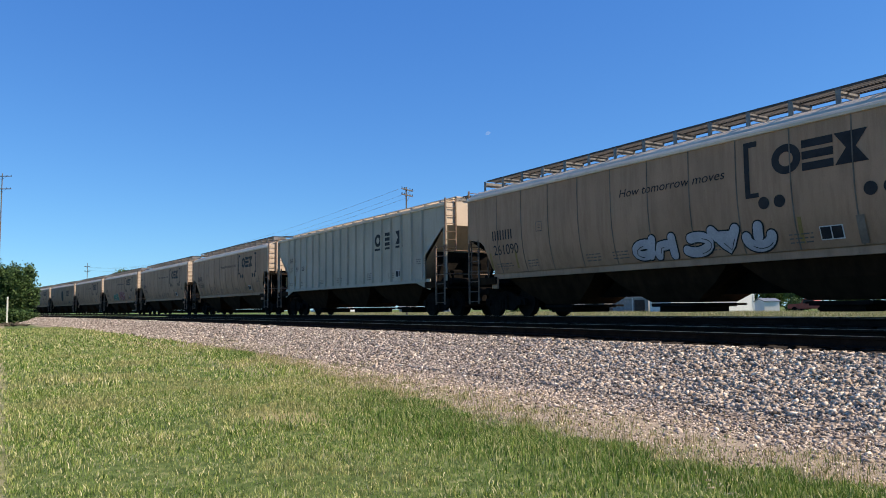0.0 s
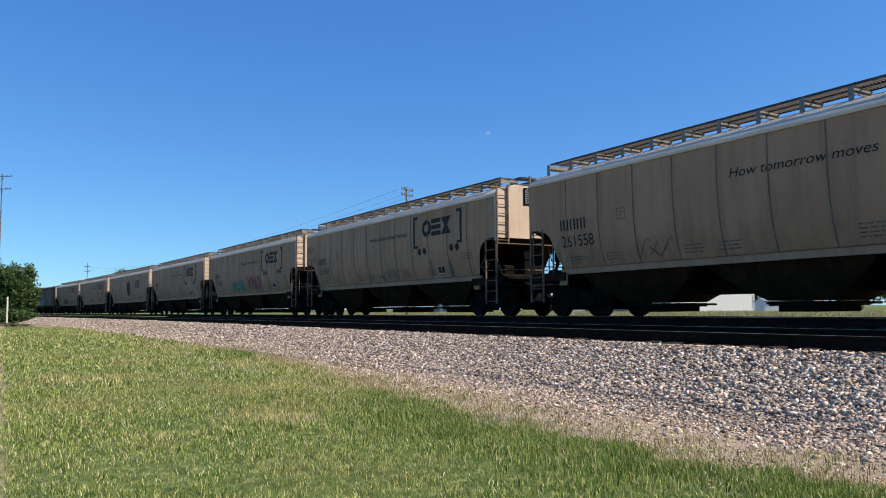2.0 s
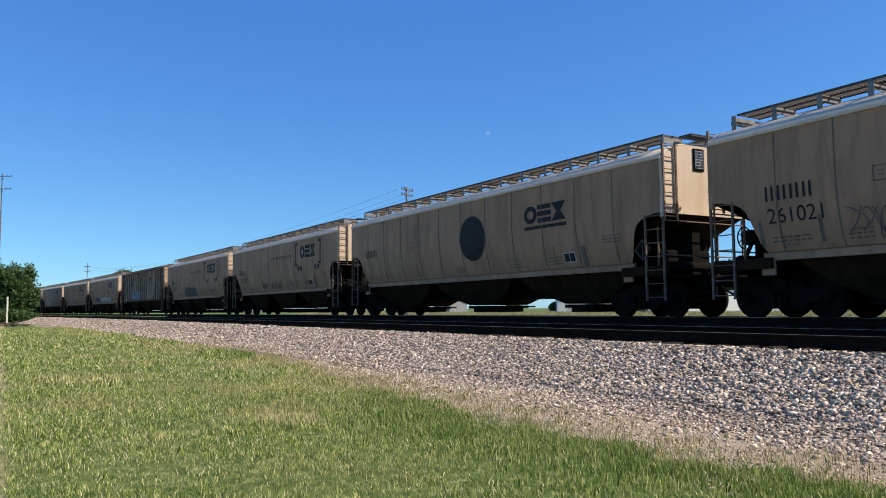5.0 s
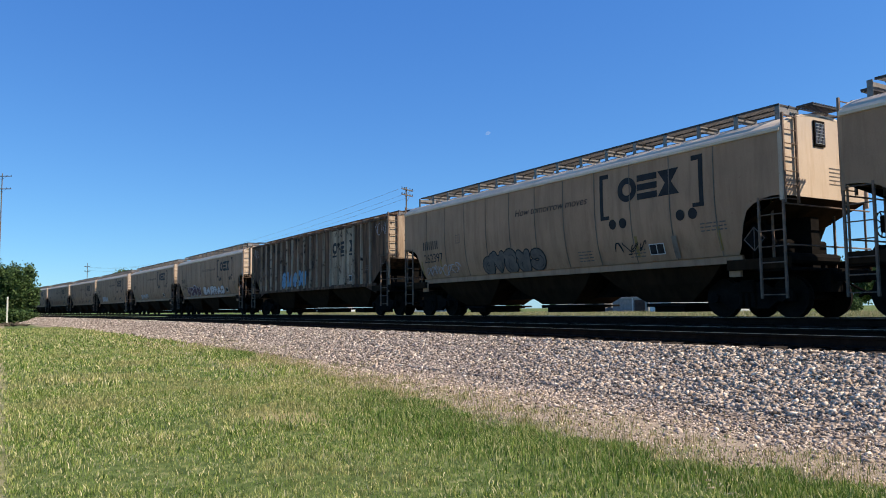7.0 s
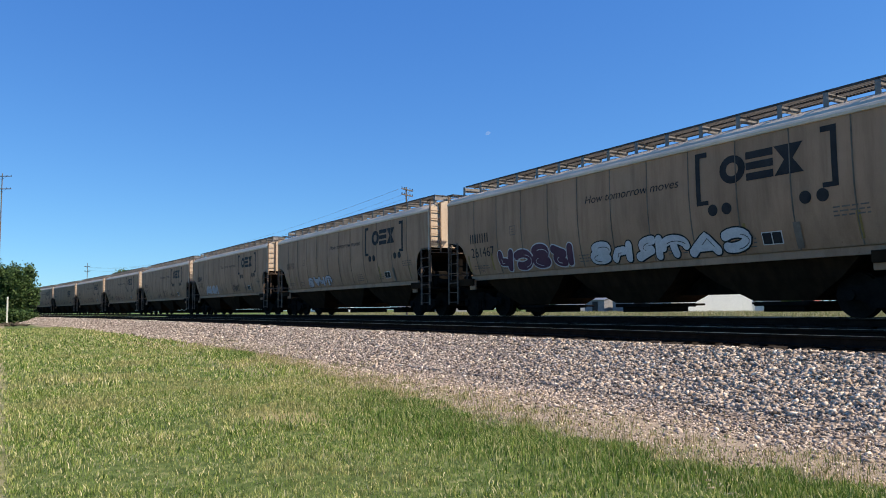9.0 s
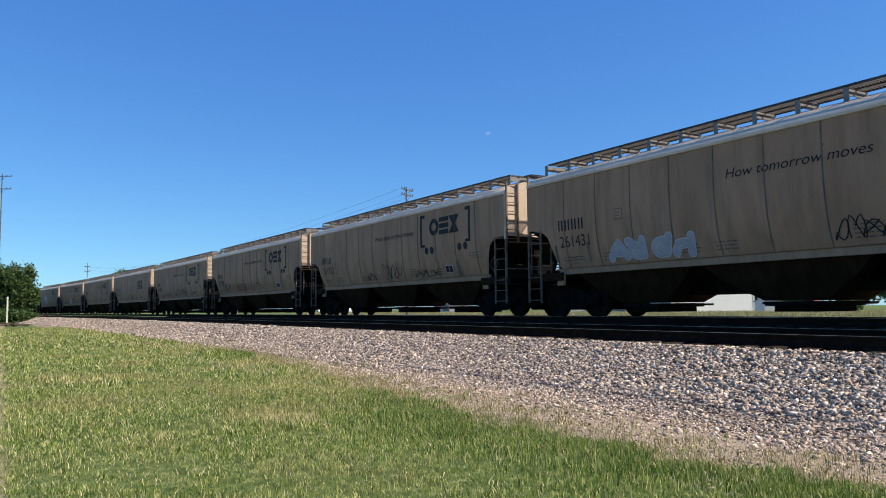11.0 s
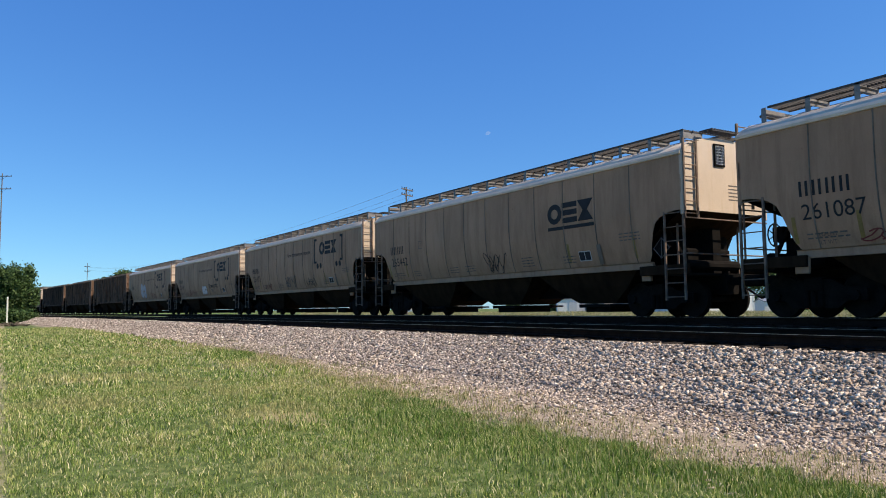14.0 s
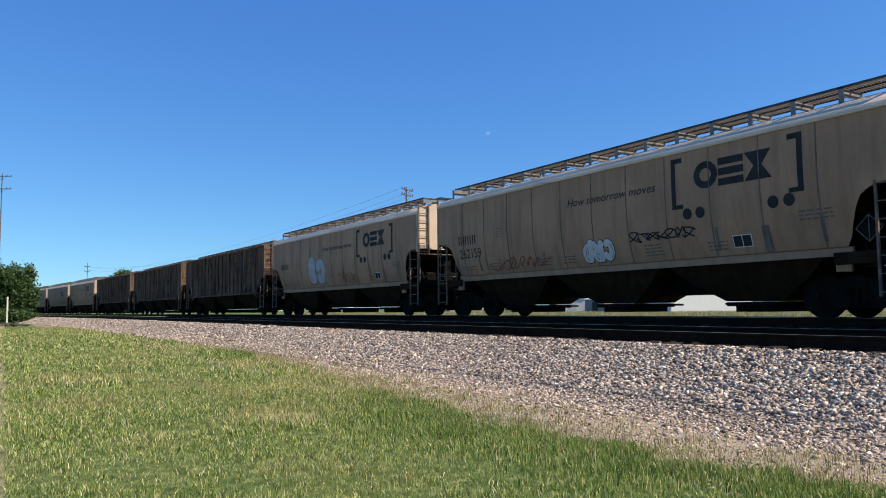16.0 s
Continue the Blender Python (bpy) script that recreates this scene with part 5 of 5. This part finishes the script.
def build_surroundings():
    yb = 95.0
    build_shed("garage", -0.872 * yb, -0.728 * yb, yb, 7.0, 3.0, 3.25, SHED_WALL, SHED_ROOF, "long white metal garage with a grey roof in the grass",
               openings=(("trim", -0.731 * yb, -0.7285 * yb, 0, 2.6, WHITE),), turn=68)
    build_shed("lean_to", -0.714 * yb, -0.692 * yb, yb + 1.0, 4.0, 1.5, 1.9, SHED_WALL, SHED_ROOF, "low white lean-to beside the garage", turn=55)
    build_shed("white_shed", -1.166 * yb, -1.112 * yb, yb, 4.0, 2.5, 2.95, SHED_WALL, SHED_ROOF, "white board shed with a closed door",
               openings=(("door", -1.143 * yb, -1.128 * yb, 0.05, 2.0, WHITE),), turn=55)
    build_shed("grey_outbuilding", -1.106 * yb, -1.053 * yb, yb + 0.6, 4.0, 2.2, 2.6, GREY_WALL, SHED_ROOF, "grey weathered outbuilding next to a white shed",
               openings=(("door", -1.085 * yb, -1.07 * yb, 0.05, 1.95, GLASS_DARK),))
    # the carport's open bay is a dark panel on the wall, for the shade inside
    build_shed("carport", -1.035 * yb, -0.947 * yb, yb + 1.0, 5.0, 2.5, 2.95, GREY_WALL, SHED_ROOF, "grey open-fronted carport with a pale post",
               openings=(("post", -0.986 * yb, -0.983 * yb, 0, 2.5, WHITE), ("opening", -0.98 * yb, -0.955 * yb, 0.05, 2.1, GLASS_DARK), ("trim", -1.035 * yb, -0.947 * yb, 2.4, 2.55, WHITE)))
    build_shed("small_shed", -0.921 * yb, -0.889 * yb, yb, 2.5, 1.9, 2.3, SHED_WALL, SHED_ROOF, "small white garden shed in tall grass", turn=55)
    build_shed("cottage", -1.665 * yb, -1.59 * yb, yb, 5.0, 2.2, 3.1, GREY_WALL, SHED_WALL, "small grey cottage with white trim and a door",
               openings=(("door", -1.635 * yb, -1.62 * yb, 0.05, 2.0, WHITE), ("window", -1.61 * yb, -1.60 * yb, 0.9, 1.7, GLASS_DARK)), z=FAR_Z - 0.2)
    build_shed("hut", -1.89 * yb, -1.85 * yb, yb + 2, 3.0, 1.7, 2.6, GREY_WALL, SHED_WALL, "small hut with a pale roof", z=FAR_Z - 0.2)
    # pale fence between the hut and the cottage
    fence = tagged(new("fence"), "low white board fence by the cottage", "fence")
    for i in range(16):
        x = -1.80 * yb + i * 0.72
        part("board", box(x, x + 0.62, yb - 1.0, yb - 0.96, FAR_Z - 0.2, FAR_Z + 0.75, 0.01), SHED_WALL, fence)
    build_vehicle("pickup_truck", -0.615 * yb, yb - 3, FAR_Z, 8, BRICK_RED, "red pickup truck parked in the grass")
    build_vehicle("parked_truck", -2.17 * yb, yb, FAR_Z - 0.2, -20, SHED_WALL, "white pickup truck parked near the road")
    build_vehicle("parked_car", -2.55 * yb, yb + 4, FAR_Z - 0.2, 10, SHED_WALL, "white car parked on the grass")
    for x, y, s in ((-0.655, 1.0, 3), (-0.60, 1.04, 4), (-1.18, 1.0, 5), (-1.30, 0.98, 6)):
        bush = tagged(new("bush"), "round green bush beside the sheds", "bush")
        leaf_crown("foliage", (0, 0, 0.9), (1.7, 1.7, 1.1), 2600, 0.13, s, bush, 0.7)
        bush.location = (x * yb, y * yb, FAR_Z)
    # the trees beyond
    spots = [(-0.50, 135, 12, 5.0), (-0.57, 142, 13, 5.5), (-0.64, 138, 12, 5.0), (-0.70, 150, 13, 5.5), (-0.77, 146, 13.5, 5.0), (-0.84, 155, 12, 5.0), (-0.91, 150, 9, 4.5), (-0.43, 130, 11, 5.0), (-1.0, 160, 8, 4.5)]
    for i, (d, y, h, r) in enumerate(spots):
        build_tree(d * y, y, FAR_Z, h * 0.82, r, 40 + i, 9000, 0.32, "broad green tree behind the sheds", 0.05)
    for i, (d, y, h, r) in enumerate(((-6.45, 41, 14.5, 5.5), (-7.15, 41, 14.0, 6.0))):
        build_tree(d * y, y, FAR_Z, h, r, 60 + i, 9000, 0.42, "distant green tree rising over the train", 0.1)
    # the bushy tree and marker post on the lawn side
    build_tree(-128, 5.2, GRASS_Z, 9.4, 2.7, 71, 16000, 0.20, "bushy dark green tree with foliage to the ground", 0.0)
    build_tree(-130, 2.4, GRASS_Z, 9.2, 3.0, 72, 14000, 0.20, "bushy dark green tree with foliage to the ground", 0.0)
    bush = tagged(new("bush"), "low dark green bush under the trees", "bush")
    leaf_crown("foliage", (0, 0, 0.9), (2.4, 3.6, 1.2), 6000, 0.18, 73, bush, 0.8)
    bush.location = (-122, 4.2, GRASS_Z)
    post = tagged(new("marker_post"), "white and pale yellow marker post leaning in the grass", "post")
    part("post", box(-0.10, 0.10, -0.08, 0.08, -0.2, 3.2, 0.02), POST_PAINT, post)
    bm = box(-0.28, 0.28, -0.2, 0.2, -0.1, 0.35, 0.03)
    part("footing", bm, STRAW, post, "weedy stone footing")
    post.location, post.rotation_euler = (-95, 2.9, GRASS_Z), (0, radians(3), 0)
    pile = tagged(new("brush_pile"), "low dark pile of dead branches on the grass", "brush pile")
    rng = random.Random(9)
    for i in range(26):
        bm = bmesh.new()
        a = Vector((rng.uniform(-0.8, 0.8), rng.uniform(-1.2, 1.2), rng.uniform(0.05, 0.3)))
        add_bar(bm, a, a + Vector((rng.uniform(-0.7, 0.7), rng.uniform(-0.9, 0.9), rng.uniform(-0.05, 0.35))), rng.uniform(0.03, 0.08), 5)
        part("branch", bm, STRAW, pile)
    pile.location = (-92, 3.75, GRASS_Z)
    build_pole(-142, 2.95, GRASS_Z, 24.3, ((0.5, 1.6), (2.6, 1.6)), "tall wooden utility pole with two crossarms", 60)
    build_pole(-8.85 * 28, 28, FAR_Z, 15.5, ((1.0, 0.9), (2.4, 0.9)), "distant wooden utility pole with short crossarms", 60)
    build_pole(-1.808 * 40, 40, FAR_Z, 14.3, ((0.3, 1.1), (0.9, 1.1)), "wooden utility pole with stacked crossarms behind the train", 118)
    for dz, dy in ((0.2, -1.0), (0.2, 1.0), (1.1, 0.0)):
        wire = tagged(new("power_line"), "thin sagging power line between two poles", "power line")
        bm = bmesh.new()
        a, b = Vector((-72.3, 40 + dy, FAR_Z + 14.2 - dz)), Vector((-248.0, 28 + dy, FAR_Z + 14.6 - dz))
        pts = [a.lerp(b, i / 24) - Vector((0, 0, 3.2 * (1 - (i / 12 - 1) ** 2))) for i in range(25)]
        for p, q in zip(pts, pts[1:]):
            add_bar(bm, p, q, 0.012, 4)
        part("cable", bm, GRATE, wire)
    # the pale day moon, far off
    m = bpy.data.materials.new("pale_moon")
    m.use_nodes = True
    t = m.node_tree
    glow, clear, both = t.nodes.new("ShaderNodeEmission"), t.nodes.new("ShaderNodeBsdfTransparent"), t.nodes.new("ShaderNodeMixShader")
    glow.inputs[0].default_value, glow.inputs[1].default_value = (0.42, 0.50, 0.62, 1), 1.0
    t.links.new(ramp(t, grain(t, coords(t), 0.25, 3), [(0.35, (0.08, 0.08, 0.08)), (0.6, (0.3, 0.3, 0.3))]), both.inputs[0])
    t.links.new(clear.outputs[0], both.inputs[1])
    t.links.new(glow.outputs[0], both.inputs[2])
    t.links.new(both.outputs[0], t.nodes["Material Output"].inputs[0])
    bm = bmesh.new()
    bm.faces.new([bm.verts.new((7.5 * math.cos(q), 0, 7.5 * math.sin(q) * (1.0 if math.sin(q) > 0 else 0.35))) for q in (2 * math.pi * i / 28 for i in range(28))])
    moon = tagged(part("moon", bm, m), "pale half moon in the day sky", "moon", kind="structure")
    moon.matrix_world = Matrix.Translation(Vector((-0.79486, 0.56239, 0.22784)) * 2200) @ Matrix.Rotation(radians(54), 4, "Z") @ Matrix.Rotation(radians(-25), 4, "Y")


build_ground()
scatter_stones()
build_grass()
build_train()
build_surroundings()
build_track("near_track", NEAR_Y, (-0.195, -0.145), -0.385, (-70, 3), "empty track with rusty rails on dark timber ties")
build_track("train_track", TRACK_Y, (-0.002, -0.002), -0.175, (-70, 3), "track under the train, rails on timber ties")


def motions():
    times = [0.0, 1 / 30] + [0.5 * i for i in range(1, 32)] + [16.0 - 1 / 30, 16.0]
    turn = SPEED / 0.457
    spin = [(i / 30, i / 30 * turn) for i in range(481)]
    for k, car, src, length, style in cars:
        walk(car, [(t, on_line(FRONT[k] + SPEED * t, length)) for t in times])
        if not SPIN_FROM <= k <= SPIN_TO:
            continue
        for o in car.children_recursive:
            if o.name.startswith("wheelset"):
                walk(o, [(t, Matrix.Translation(o.location) @ Matrix.Rotation(a, 4, "Y")) for t, a in spin])


SPIN_FROM, SPIN_TO = 0, 24
motions()
